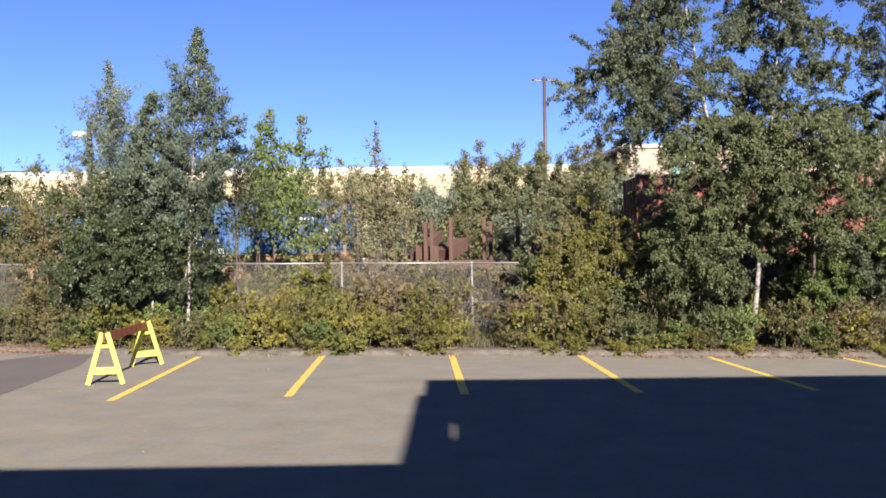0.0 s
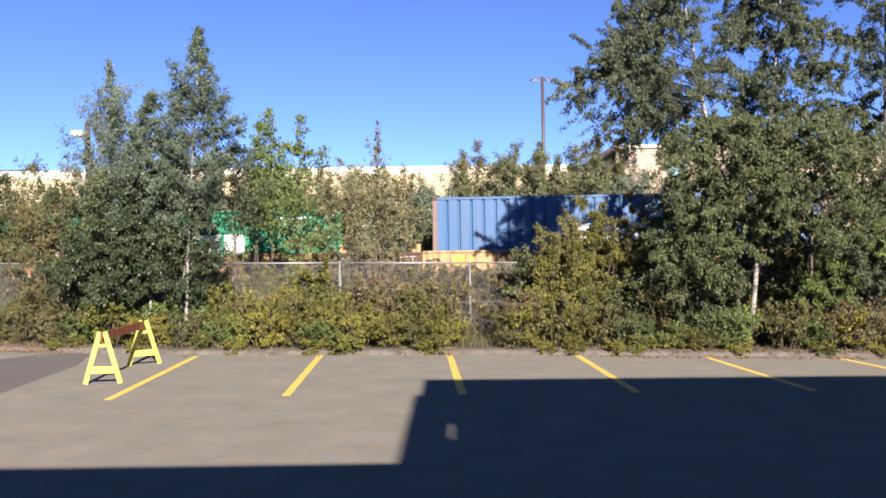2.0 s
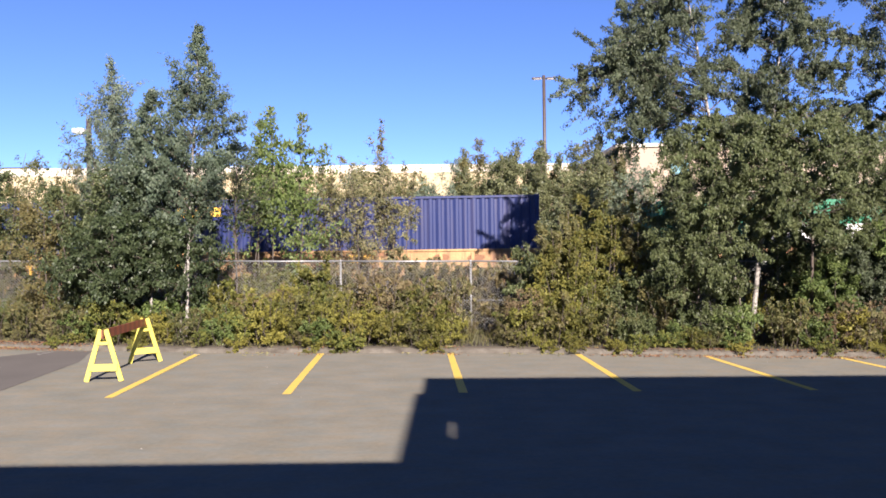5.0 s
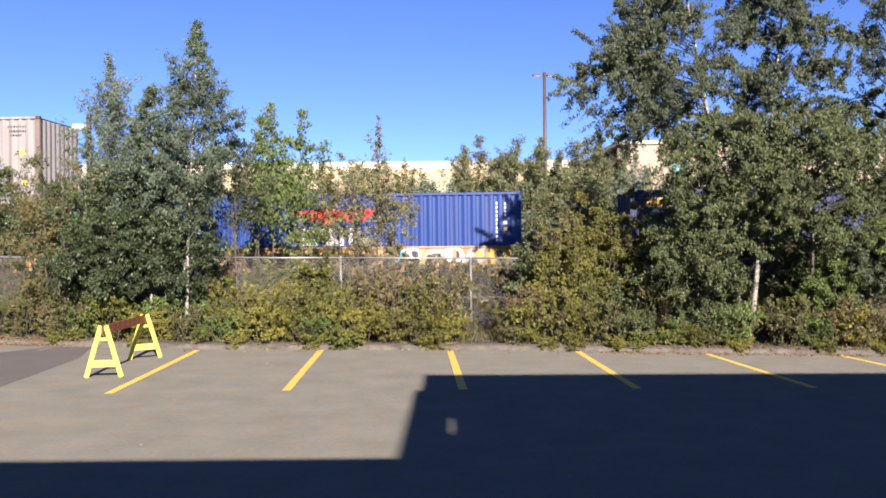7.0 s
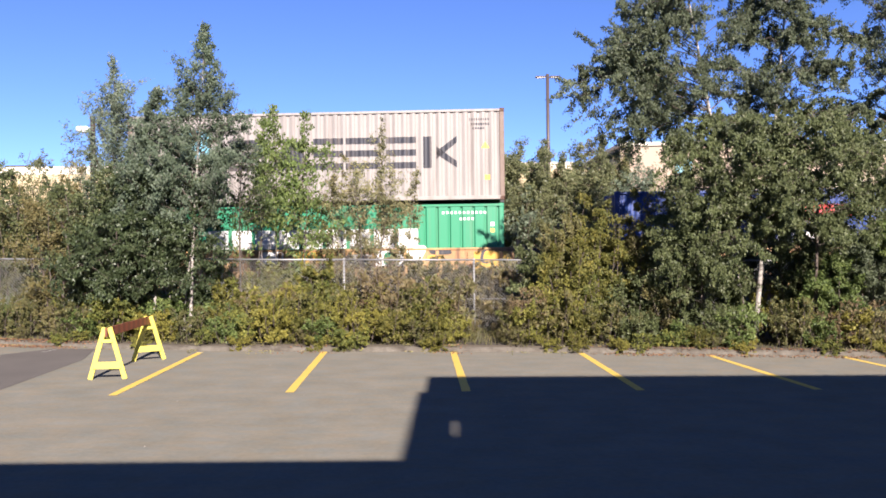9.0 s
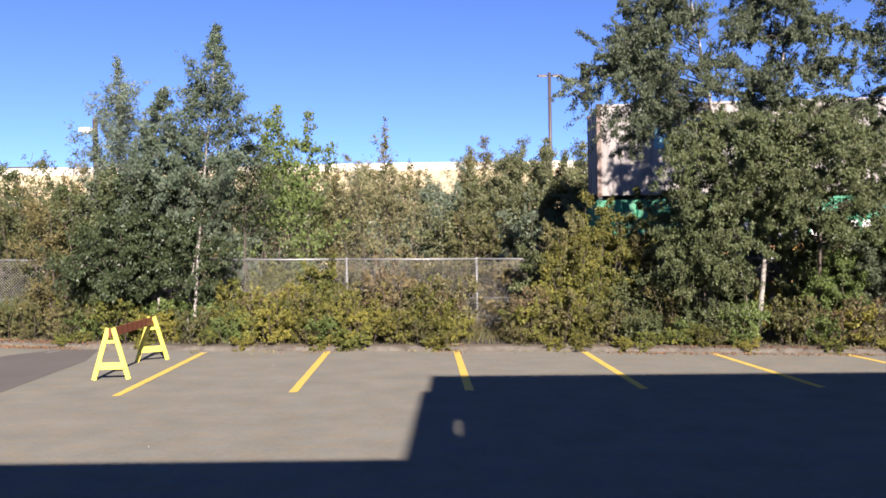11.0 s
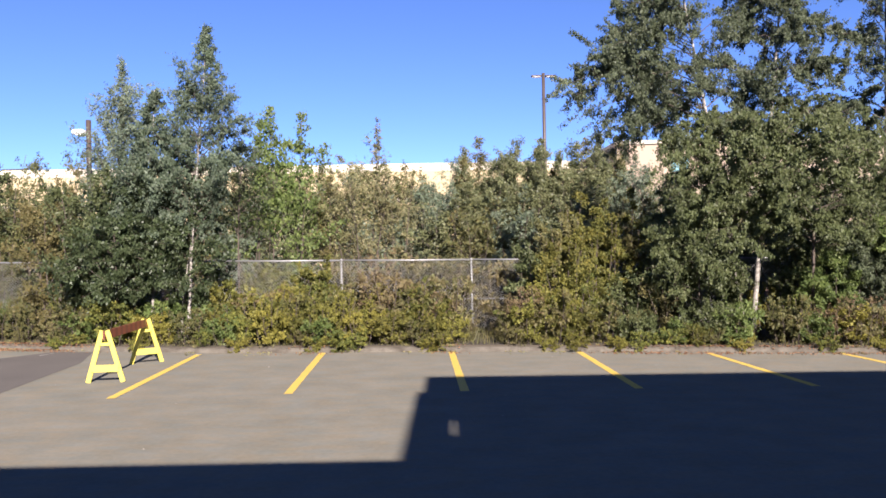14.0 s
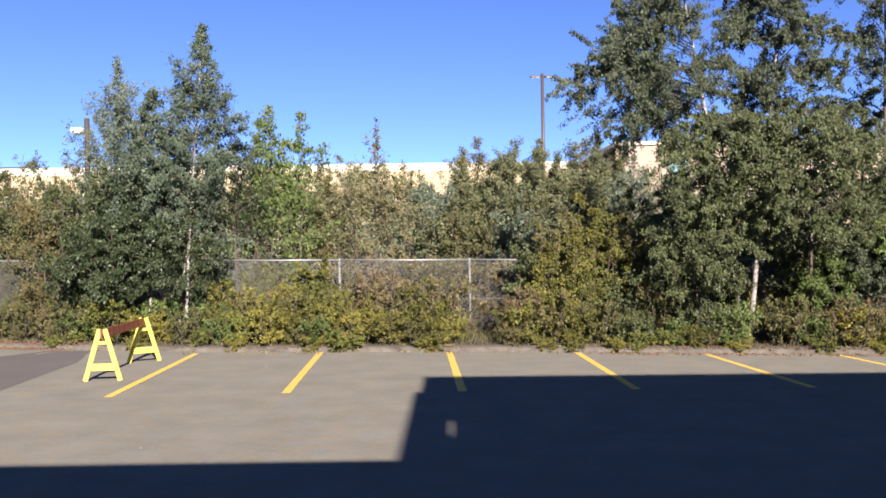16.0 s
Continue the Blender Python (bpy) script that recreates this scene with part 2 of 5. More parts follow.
def thing(name, m, label, category, group="", kind=""):
    ob = new(name)
    ob.matrix_basis = m
    return tagged(ob, label, category, group, kind)


# ---- ground ----
FALL = 0.0136
KERB_LINE = ((-60, 26.0), (-30, 22.5), (-14, 19.7), (-10.3, 18.8), (-7.4, 18.05), (-4.9, 17.5), (-2.2, 17.42), (0.5, 17.38), (3.3, 17.18), (5.9, 16.88), (8.6, 16.6), (14, 16.1), (30, 14.8), (60, 12))
TRACK_Y, TRACK_LEAN, RAIL_Z = 26.55, 0.08, 0.73      # the track's middle at x = 0, how it nears to the right


def kerb_y(x):
    return float(np.interp(x, [p[0] for p in KERB_LINE], [p[1] for p in KERB_LINE]))


def lot_z(x):
    return -FALL * max(-40.0, min(40.0, x))


def ground_z(x, y):
    k = kerb_y(max(-60, min(60, x)))
    if y < k + 0.12:
        return lot_z(x) - 0.05
    t = TRACK_Y - TRACK_LEAN * max(-60, min(60, x))
    up = max(0.0, min(1.0, (y - (t - 4.6)) / 2.2))
    bump = 0.03 * noise.noise((x * 1.1, y * 1.1, 0)) if abs(x) < 60 and y < 60 else 0
    return (lot_z(x) + 0.12) * (1 - up) + 0.5 * up + bump


def build_ground():
    xs = [-2500, -900, -300, -120, -60, -40] + [i * 0.5 for i in range(-60, 61)] + [40, 60, 120, 300, 900, 2500]
    rows = [-2500, -600, -150, -40, -10, 0.0, 8.0, 14.0]
    offs = [0.05, 0.13, 0.5, 1.0, 1.5, 2.0, 2.5, 3.0, 3.5, 4.0, 4.5, 5, 5.5, 6, 6.5, 7, 8, 9, 10, 12, 15]
    ends = [40, 60, 120, 400, 1200, 3000]
    verts, n = [], len(rows) + len(offs) + len(ends)
    for x in xs:
        k = kerb_y(max(-60, min(60, x)))
        for y in rows + [k + o for o in offs] + ends:
            y = min(y, k + 0.02) if y in rows else y
            verts.append((x, y, ground_z(x, y)))
    faces = [(i * n + j, (i + 1) * n + j, (i + 1) * n + j + 1, i * n + j + 1) for i in range(len(xs) - 1) for j in range(n - 1)]
    tagged(raw("ground", verts, faces, SOIL), "bare brown soil with dry litter", "ground", kind="structure")
    # the parking lot, a slab that ends at the kerb
    xs = [-60, -40] + list(range(-30, 31)) + [40, 60]
    bm = bmesh.new()
    top = [[bm.verts.new((x, y, lot_z(x))) for x in xs] for y in (-3.5, 6)] + [[bm.verts.new((x, kerb_y(x), lot_z(x))) for x in xs]]
    for a, b in zip(top, top[1:]):
        for i in range(len(xs) - 1):
            bm.faces.new((a[i], a[i + 1], b[i + 1], b[i]))
    tagged(part("parking_lot", bm, ASPHALT), "worn grey asphalt parking lot", "pavement", kind="structure")
    # kerb
    bm = bmesh.new()
    prof = ((0.0, 0.0), (0.02, 0.045), (0.05, 0.085), (0.1, 0.105), (0.2, 0.115), (0.23, 0.02))
    rings = []
    for i in range(-240, 241):
        x = i * 0.125
        k = kerb_y(x) + 0.004
        rings.append([bm.verts.new((x, k + dy + 0.02 * noise.noise((x * 2, dy * 9, 3)), lot_z(x) + dz * (0.92 + 0.16 * noise.noise((x * 1.7, dy * 7, 5))) - (0.01 if dz == 0 else 0))) for dy, dz in prof])
    for a, b in zip(rings, rings[1:]):
        for j in range(len(prof) - 1):
            bm.faces.new((a[j], b[j], b[j + 1], a[j + 1]))
    tagged(part("kerb", bm, KERB, smooth=True), "low weathered concrete kerb with crumbled edges", "kerb", kind="structure")
    # darker strip of newer asphalt
    bm = bmesh.new()
    a = [bm.verts.new((x, y, lot_z(x) + 0.004)) for x, y in ((-9.3, 0.5), (-6.62, 0.5), (-6.72, 12.6), (-6.92, 16.1), (-7.4, 17.85), (-8.3, 17.95), (-8.95, 16.9))]
    bm.faces.new(a)
    tagged(part("asphalt_patch", bm, ASPHALT_NEW), "darker strip of newer asphalt", "pavement", kind="structure")


LINES = ((-4.80, 12.16, -4.92, 17.30), (-2.17, 12.40, -2.27, 17.36), (0.57, 12.48, 0.52, 17.32), (3.33, 12.56, 3.26, 17.12), (6.18, 12.61, 5.91, 16.80), (9.0, 12.6, 8.62, 16.52), (11.8, 12.6, 11.35, 16.2), (14.5, 12.6, 14.1, 15.9))


def build_lines():
    for x0, y0, x1, y1 in LINES:
        bm = bmesh.new()
        w, left, right = 0.068, [], []
        for i in range(25):
            f = i / 24
            x, y = x0 + (x1 - x0) * f, y0 + (y1 - y0) * f
            j = 0.008 * noise.noise((x * 3, y * 4, 1))
            left.append(bm.verts.new((x - w + j, y, lot_z(x) + 0.004)))
            right.append(bm.verts.new((x + w + 0.008 * noise.noise((x * 3, y * 4, 7)), y, lot_z(x) + 0.004)))
        for i in range(24):
            bm.faces.new((left[i], right[i], right[i + 1], left[i + 1]))
        tagged(part("parking_line", bm, PAINT), "yellow painted stall line on asphalt", "parking line", "stall lines", "structure")


def build_marks():
    """Short worn strokes of old white paint near the kerb."""
    for x0, y0, x1, y1 in ((-8.32, 17.3, -8.2, 17.75), (-6.3, 17.55, -5.75, 17.5), (-5.0, 17.35, -4.86, 17.2), (-2.9, 17.34, -2.4, 17.33)):
        bm = bmesh.new()
        along = Vector((x1 - x0, y1 - y0, 0))
        side = along.cross(Vector((0, 0, 1))).normalized() * 0.022
        rows = []
        for i in range(7):
            p = Vector((x0, y0, lot_z(x0) + 0.004)) + along * i / 6
            k = 0.6 + 0.8 * noise.noise((p.x * 9, p.y * 9, 2)) ** 2
            rows.append((bm.verts.new(p - side * k), bm.verts.new(p + side * k)))
        for (a, c), (e, f) in zip(rows, rows[1:]):
            bm.faces.new((a, e, f, c))
        tagged(part("paint_mark", bm, OLD_WHITE), "worn white paint stroke on asphalt", "paint mark", "paint marks", "structure")


build_ground()
build_lines()
build_marks()


# ---- building behind the camera, seen by its shadow ----
def build_behind():
    y, d, drift = -0.7, math.tan(SUN_UP) / math.cos(SUN_SIDE), math.tan(-SUN_SIDE)
    low, high = (8.42 - y) * d, (13.95 - y) * d
    x0 = -0.08 + drift * (13.95 - y)                      # corner of the roof screen
    b = thing("building", pose(0, 0, 0), "plain grey building with a raised roof screen", "building", kind="structure")
    bm = bmesh.new()
    box(bm, -40, 45, y - 0.3, y, -0.6, low)
    part("wall", bm, GREYWALL, b)
    bm = bmesh.new()
    box(bm, -40, 45, y - 14, y - 0.3, low - 0.4, low - 0.1)
    part("roof", bm, GREYWALL, b)
    bm = bmesh.new()
    box(bm, x0 + 0.05, 45, y - 0.12, y, low, high)
    part("front_screen", bm, GREYWALL, b)
    # side screen in two runs, slightly askew, with one slot that lets a spot of sun through
    spot_x, spot_y = 0.33, 9.9
    run = (x0 - 0.08 - spot_x) / drift
    hy, hz = spot_y - run - y, run * d
    bm = bmesh.new()
    for y0, y1, z0, z1 in ((-9.0, hy - 0.46, low - 0.1, high), (hy + 0.46, -1.5, low - 0.1, high), (hy - 0.46, hy + 0.46, low - 0.1, hz - 0.07), (hy - 0.46, hy + 0.46, hz + 0.07, high)):
        box(bm, -0.045, -0.005, y0, y1, z0, z1)
    box(bm, -0.005, 0.09, -1.54, -1.5, low - 0.1, high)
    box(bm, 0.05, 0.09, -1.5, -0.13, low - 0.1, high)
    side = part("side_screen", bm, GREYWALL, b)
    side.matrix_basis = pose(x0, y, 0, 0, 0, -2.1)


build_behind()


# ---- plants ----
def crown_width(shape, s, low):
    """How far the crown reaches at the share s of its height."""
    t = min(0.995, max(0.0, (s - low) / (1 - low)))
    if shape == "cone":
        return (1 - t) ** 0.8 * min(1.0, 0.75 + t * 3) + 0.02
    if shape == "spire":
        return min(1.0, ((1 - t) / 0.6) ** 1.15) * min(1.0, 0.7 + t * 2) + 0.02
    if shape == "round":
        return max(0.15, math.sin(math.pi * min(1.0, 0.1 + 0.9 * t)) ** 0.6)
    if shape == "vase":
        return 0.5 + 0.5 * math.sin(math.pi * min(1, t * 0.95)) if t < 0.7 else 0.12 + 0.85 * ((1.0 - t) / 0.3) ** 0.8
    return max(0.14, math.sin(math.pi * (0.16 + 0.82 * t)) ** 0.7)


def plant(name, label, category, x, y, h, width, leaf, bark, n_leaves, seed, size=0.075, stems=1, lean=0.0, low=0.12, trunk=0.05, limbs=40, shape="oval", rise=0.5, tuft=0.085, group="", z=None, spread=0.1, droop=0.0, bend=0.0, bare=0.2, side=0.0, flat=1.0, twig=0.25, inner=0.2, lump=1.0, hang=0.6, front=0.0, extra=()):
    """Stems, limbs, twigs and a crown of single leaves in sprays along the limbs. width: the crown's radius; side: how much longer limbs are towards -x; front: how much shorter limbs are towards -y; bare: share of sprays with few leaves; extra: limbs of their own (share of the height, heading, length, slope)."""
    rng = np.random.default_rng(seed)
    root = thing(name, pose(x, y, (ground_z(x, y) if z is None else z) - 0.03), label, category, group)
    bm, bl = bmesh.new(), bmesh.new()
    tips, weight = [], []
    for st in range(stems):
        a = 2 * math.pi * (st + 0.8 * rng.random()) / stems
        off = spread * (0.4 + rng.random()) if stems > 1 else 0
        bx, by = off * math.cos(a) * 0.5, off * math.sin(a) * 0.5
        hh = h * (1 if st == 0 else 0.66 + 0.3 * rng.random())
        ph = rng.random(4) * 6.28
        out = width * (0.5 if stems > 1 else 0)

        def path(s, bx=bx, by=by, a=a, hh=hh, ph=ph, out=out):
            return np.array([bx + out * s ** 1.3 * math.cos(a) + lean * s + bend * math.sin(s * math.pi) + 0.06 * math.sin(5 * s + ph[0]) * s,
                             by + (out * s ** 1.3 * math.sin(a) * 0.7 + 0.06 * math.sin(4 * s + ph[1]) * s) * flat, hh * s])
        seg = 11 if h > 2.5 else 4
        pts = [path(i / seg) for i in range(seg + 1)]
        r0 = trunk * (1 if stems == 1 else 0.8)
        tube(bm, pts, [r0 * (1 - 0.94 * (i / seg) ** 0.8) + 0.004 for i in range(seg + 1)], 7 if h > 2.5 else 4)
        n_l = max(4, limbs // stems)
        more = extra if st == 0 else ()
        for i in range(n_l + len(more)):
            s = low + (0.99 - low) * (i + rng.random()) / n_l
            az = 2.39996 * i + rng.normal() * 0.4
            r = width * crown_width(shape, s, low) * ((0.65 + 0.5 * rng.random()) if shape in ("cone", "spire") else (0.45 + 0.75 * rng.random())) * (0.7 if stems > 1 else 1)
            r *= (1 - side * math.cos(az) * 0.6) * (1 - front * max(0.0, -math.sin(az)))
            up = rise * (0.6 + 0.8 * rng.random()) + 0.45 * s * s
            if i >= n_l:
                s, az, r, up = more[i - n_l]
            p0 = path(s)
            d = np.array([math.cos(az) * math.cos(up), math.sin(az) * math.cos(up) * flat, math.sin(up)])
            mid = p0 + d * r * 0.5 + np.array([0, 0, 0.06 * r])
            end = p0 + d * r + np.array([0, 0, -droop * r])
            rr = max(0.004, r0 * 0.36 * (1 - s) + 0.004)
            tube(bl, [p0, mid, end], [rr, rr * 0.6, 0.003], 4 if h > 2.5 else 3, False)
            full = math.exp(0.4 * lump * rng.normal())
            k = max(3, round(r * (1 - inner) / (0.36 * twig)))
            for j in range(k):
                # one spray: a side branch with drooping twigs
                f = min(0.98, inner + (1 - inner) * (j + 0.4 + 0.6 * rng.random()) / k)
                c = p0 + (mid - p0) * 2 * f if f < 0.5 else mid + (end - mid) * (2 * f - 1)
                sd = d * 0.55 + rng.normal(size=3) * np.array([0.6, 0.6 * flat, 0.5])
                sd[2] += 0.2 * rise - droop * 0.7
                sd /= np.linalg.norm(sd) + 1e-6
                ln = twig * (0.5 + 1.0 * rng.random()) * min(1.0, 0.35 + 0.9 * r)
                if ln > 0.22:
                    tube(bl, [c, c + sd * ln], [0.005, 0.002], 3, False)
                cw = full * (0.06 if rng.random() < bare else math.exp(0.45 * lump * rng.normal()))
                for q in range(4):
                    st_ = c + sd * ln * (0.15 + 0.85 * (q + rng.random()) / 4)
                    td = sd * 0.55 + rng.normal(size=3) * 0.5
                    td[2] += 0.15 * rise - droop * 1.3 - 0.1
                    td *= ln * 0.75 * (0.5 + rng.random()) / (np.linalg.norm(td) + 1e-6)
                    tips.append((st_, st_ + td))
                    weight.append((0.05 + np.linalg.norm(td)) * cw)
    part("trunk", bm, bark, root, smooth=True, kind="stuff" if stems > 6 else "")
    part("branching", bl, BARK, root, kind="stuff")
    tips, weight = np.array(tips), np.array(weight)
    keep = tips[:, 1, 2] > 0.05
    tips, weight = tips[keep], weight[keep]
    n_leaves, size = int(n_leaves * 1.35), size * 0.88
    pick = rng.choice(len(tips), n_leaves, p=weight / weight.sum())
    u = (1.05 * rng.random(n_leaves))[:, None]
    v = rng.normal(size=(n_leaves, 3))
    v *= (rng.random(n_leaves) ** 0.5 / np.linalg.norm(v, axis=1))[:, None]
    c = tips[pick, 0] * (1 - u) + tips[pick, 1] * u + v * tuft
    c[:, 2] = np.maximum(c[:, 2], 0.04)
    leaves("crown", c, leaf, root, rng, size, hang=hang)
    return root


def leaves(name, c, leaf, root, rng, size, label="", hang=0.6):
    """Small pointed leaves at the places c; hang: how much they point downwards."""
    n = len(c)
    ax = rng.normal(size=(n, 3)) * 0.8 + np.array([0, -0.15, -hang])
    ax /= np.linalg.norm(ax, axis=1)[:, None]
    nr = rng.normal(size=(n, 3)) + np.array([0, -0.55, 0.45])
    side = np.cross(ax, nr)
    side /= np.linalg.norm(side, axis=1)[:, None] + 1e-6
    s = (size * (0.65 + 0.7 * rng.random(n)))[:, None]
    skew = rng.uniform(-0.12, 0.12, n)[:, None]
    q = np.stack([c - ax * s * 0.45 - side * s * 0.36, c - ax * s * (0.35 + skew) + side * s * 0.36, c + ax * s * 0.66], 1)
    return quads(name, q, leaf, root, label, "stuff")


SWAY = {}


def build_trees():
    P = plant
    birch = dict(bark=BIRCH, leaf=L_BIRCH, category="tree", group="birches", hang=1.7)
    # clump of tall birches beside the lot
    SWAY["tall_a"] = P("birch_tree", "tall leaning birch with white trunk and open crown", x=7.3, y=18.2, h=9.9, width=2.15, n_leaves=70000, seed=11, size=0.056, lean=-1.68, bend=0.12, low=0.44, trunk=0.07, limbs=46, rise=0.4, shape="spire", droop=0.3, side=0.5, front=0.65, lump=0.6, twig=0.44, bare=0.2, inner=0.3, extra=[(0.48 + 0.029 * k, math.pi + 0.5 * math.sin(k * 2.3) - 0.15, min(2.1 + 0.45 * k, 3.7 - 0.2 * k - 0.15 * max(0, k - 6)) + 0.25 * math.sin(k * 5.1), 0.22 + 0.03 * k) for k in range(13)] + [(0.49 + 0.025 * k, math.pi - 0.6 + 0.8 * math.sin(k * 4.1), 2.3 + 0.4 * math.sin(k * 3.7), 0.3) for k in range(9)], **birch)
    SWAY["tall_b"] = P("birch_tree", "tall upright birch with pale trunk in a clump", x=7.58, y=18.5, h=11.2, width=2.0, n_leaves=74000, seed=12, size=0.056, lean=1.18, low=0.36, trunk=0.066, limbs=64, rise=0.45, droop=0.32, side=-0.5, front=0.6, lump=0.6, twig=0.42, bare=0.2, inner=0.3, **birch)
    SWAY["tall_c"] = P("birch_tree", "tall birch at the end of a clump", x=11.0, y=19.0, h=10.2, width=2.0, n_leaves=46000, seed=13, size=0.06, lean=0.3, low=0.28, trunk=0.09, limbs=40, rise=0.4, droop=0.2, bare=0.3, twig=0.42, **{**birch, "bark": BARK})
    low_birch = {**birch, "bark": BARK, "leaf": L_MID}
    SWAY["mid_a"] = P("birch_tree", "spreading birch with drooping leafy limbs", x=7.1, y=17.7, h=4.9, width=1.8, n_leaves=36000, seed=14, size=0.061, low=0.53, lean=-0.45, trunk=0.016, limbs=54, rise=0.15, droop=0.3, shape="round", bare=0.28, twig=0.36, **low_birch)
    SWAY["mid_b"] = P("birch_tree", "broad young birch with hanging branches", x=8.7, y=17.8, h=5.3, width=1.9, n_leaves=36000, seed=15, size=0.061, low=0.42, trunk=0.05, limbs=54, rise=0.2, droop=0.3, shape="round", bare=0.28, twig=0.36, **low_birch)
    SWAY["mid_c"] = P("birch_tree", "slim young birch below a taller crown", x=5.8, y=18.3, h=3.75, width=1.15, n_leaves=15000, seed=16, size=0.061, low=0.4, trunk=0.03, stems=2, limbs=40, rise=0.35, droop=0.2, shape="oval", bare=0.28, twig=0.32, **low_birch)
    SWAY["mid_e"] = P("birch_tree", "young birch with low hanging limbs", x=6.1, y=17.75, h=3.3, width=1.0, n_leaves=15000, seed=18, size=0.061, low=0.27, trunk=0.02, limbs=36, rise=0.1, droop=0.4, shape="round", bare=0.28, twig=0.34, **low_birch)
    SWAY["mid_d"] = P("birch_tree", "leafy young birch at the edge of a clump", x=10.3, y=18.4, h=4.9, width=1.5, n_leaves=22000, seed=17, size=0.061, low=0.25, trunk=0.05, limbs=46, rise=0.3, droop=0.2, shape="round", bare=0.28, twig=0.34, **low_birch)
    # dark conical birch and its neighbours
    cone = dict(bark=BIRCH, leaf=L_CONE, category="tree", group="birches", shape="spire", lump=0.5, hang=1.4)
    SWAY["cone"] = P("birch_tree", "slender conical birch with white trunk", x=-5.65, y=19.0, h=7.45, width=1.55, n_leaves=27000, seed=21, size=0.056, low=0.3, trunk=0.045, limbs=104, rise=0.6, twig=0.19, lean=0.36, bare=0.1, front=0.45, inner=0.34, extra=[(0.6, 0.15, 1.35, 0.42), (0.63, 5.9, 1.3, 0.35), (0.56, 0.5, 1.35, 0.3), (0.52, 6.1, 1.3, 0.2)], **{**cone, "leaf": L_FEATHER})
    SWAY["cone_d"] = P("birch_tree", "white-stemmed birch close beside a taller one", x=-5.95, y=19.25, h=4.4, width=1.3, n_leaves=12000, seed=25, size=0.07, low=0.2, trunk=0.03, stems=3, limbs=60, rise=0.4, droop=0.15, twig=0.3, bare=0.2, inner=0.3, spread=0.3, **cone)
    SWAY["cone_b"] = P("birch_tree", "dark birch crowded beside a taller one", x=-6.6, y=19.3, h=6.0, width=1.1, n_leaves=22000, seed=22, size=0.066, low=0.2, trunk=0.04, limbs=70, rise=0.5, twig=0.22, lean=0.15, bare=0.2, inner=0.25, **{**cone, "leaf": L_FEATHER})
    SWAY["cone_c"] = P("birch_tree", "small dark birch beside a taller one", x=-4.9, y=21.0, h=4.9, width=1.1, n_leaves=1700, seed=24, size=0.07, low=0.5, trunk=0.03, limbs=44, rise=0.4, twig=0.3, bare=0.2, **{**cone, "bark": BARK})
    SWAY["cone_e"] = P("birch_tree", "low broad birch with dark hanging leaves", x=-7.25, y=18.75, h=4.0, width=1.5, n_leaves=21000, seed=26, size=0.072, low=0.36, trunk=0.04, stems=2, limbs=70, rise=0.15, droop=0.25, twig=0.36, bare=0.28, inner=0.25, **{**cone, "bark": BARK, "shape": "round"})
    SWAY["far_willow"] = P("willow_tree", "grey-green narrow willow behind the fence", "tree", -8.62, 22.3, 7.4, 2.3, L_PALE, BARK, 26000, 23, 0.056, low=0.12, trunk=0.05, limbs=110, shape="spire", rise=0.85, twig=0.2, bare=0.1, inner=0.2, lump=0.4)
    for i, (x, y, h, w, n) in enumerate(((-10.2, 21.3, 4.75, 1.4, 9000), (-9.0, 19.5, 4.1, 1.1, 9500), (-11.6, 21.6, 4.75, 1.4, 8500), (-8.1, 19.2, 4.1, 1.0, 11000), (-10.9, 21.2, 4.5, 1.2, 7000))):
        SWAY["left_%d" % i] = P("willow_bush", "tall olive-green willow bush by the fence", "bush", x, y, h, w, (L_MID, L_OLIVE, L_MID, L_MID, L_OLIVE)[i], BARK, n, 30 + i, 0.062, stems=6, low=0.06, trunk=0.025, limbs=60, shape="vase", rise=0.7, twig=0.26, group="willow bushes", spread=0.4)
    # thin trees between fence and track
    pop = dict(category="tree", bark=BARK, leaf=L_BRIGHT, group="young poplars", trunk=0.024, tuft=0.15, hang=1.6, lump=0.4)
    SWAY["pop_a"] = P("poplar_tree", "thin young poplar with bright green leaves", x=-4.15, y=21.9, h=6.1, width=0.62, n_leaves=1900, seed=41, size=0.095, low=0.42, limbs=30, rise=0.6, droop=0.2, bare=0.2, shape="spire", twig=0.24, **pop)
    SWAY["pop_e"] = P("poplar_tree", "slim poplar close beside a taller one", x=-4.5, y=21.8, h=5.75, width=0.5, n_leaves=1300, seed=48, size=0.095, low=0.45, limbs=24, rise=0.5, droop=0.3, bare=0.2, shape="spire", twig=0.24, **pop)
    SWAY["pop_b"] = P("poplar_tree", "thin forked poplar with yellow-green leaves", x=-3.5, y=22.0, h=5.9, width=0.6, n_leaves=1600, seed=42, size=0.095, low=0.42, limbs=22, rise=0.55, bare=0.2, shape="spire", twig=0.24, lean=0.12, extra=[(0.78, 0.1, 0.75, 0.35), (0.74, 0.3, 0.8, 0.15), (0.8, 2.9, 0.55, 0.7)], **pop)
    SWAY["pop_c"] = P("poplar_tree", "low poplar sapling with bright leaves", x=-4.75, y=21.7, h=4.5, width=1.0, n_leaves=750, seed=44, size=0.09, low=0.5, limbs=36, rise=0.5, bare=0.25, stems=2, twig=0.3, **pop)
    SWAY["pop_d"] = P("poplar_tree", "leafy poplar sapling leaning over the fence", x=-3.4, y=21.6, h=4.5, width=1.15, n_leaves=1350, seed=45, size=0.09, low=0.32, limbs=40, rise=0.4, bare=0.25, stems=2, twig=0.3, **pop)
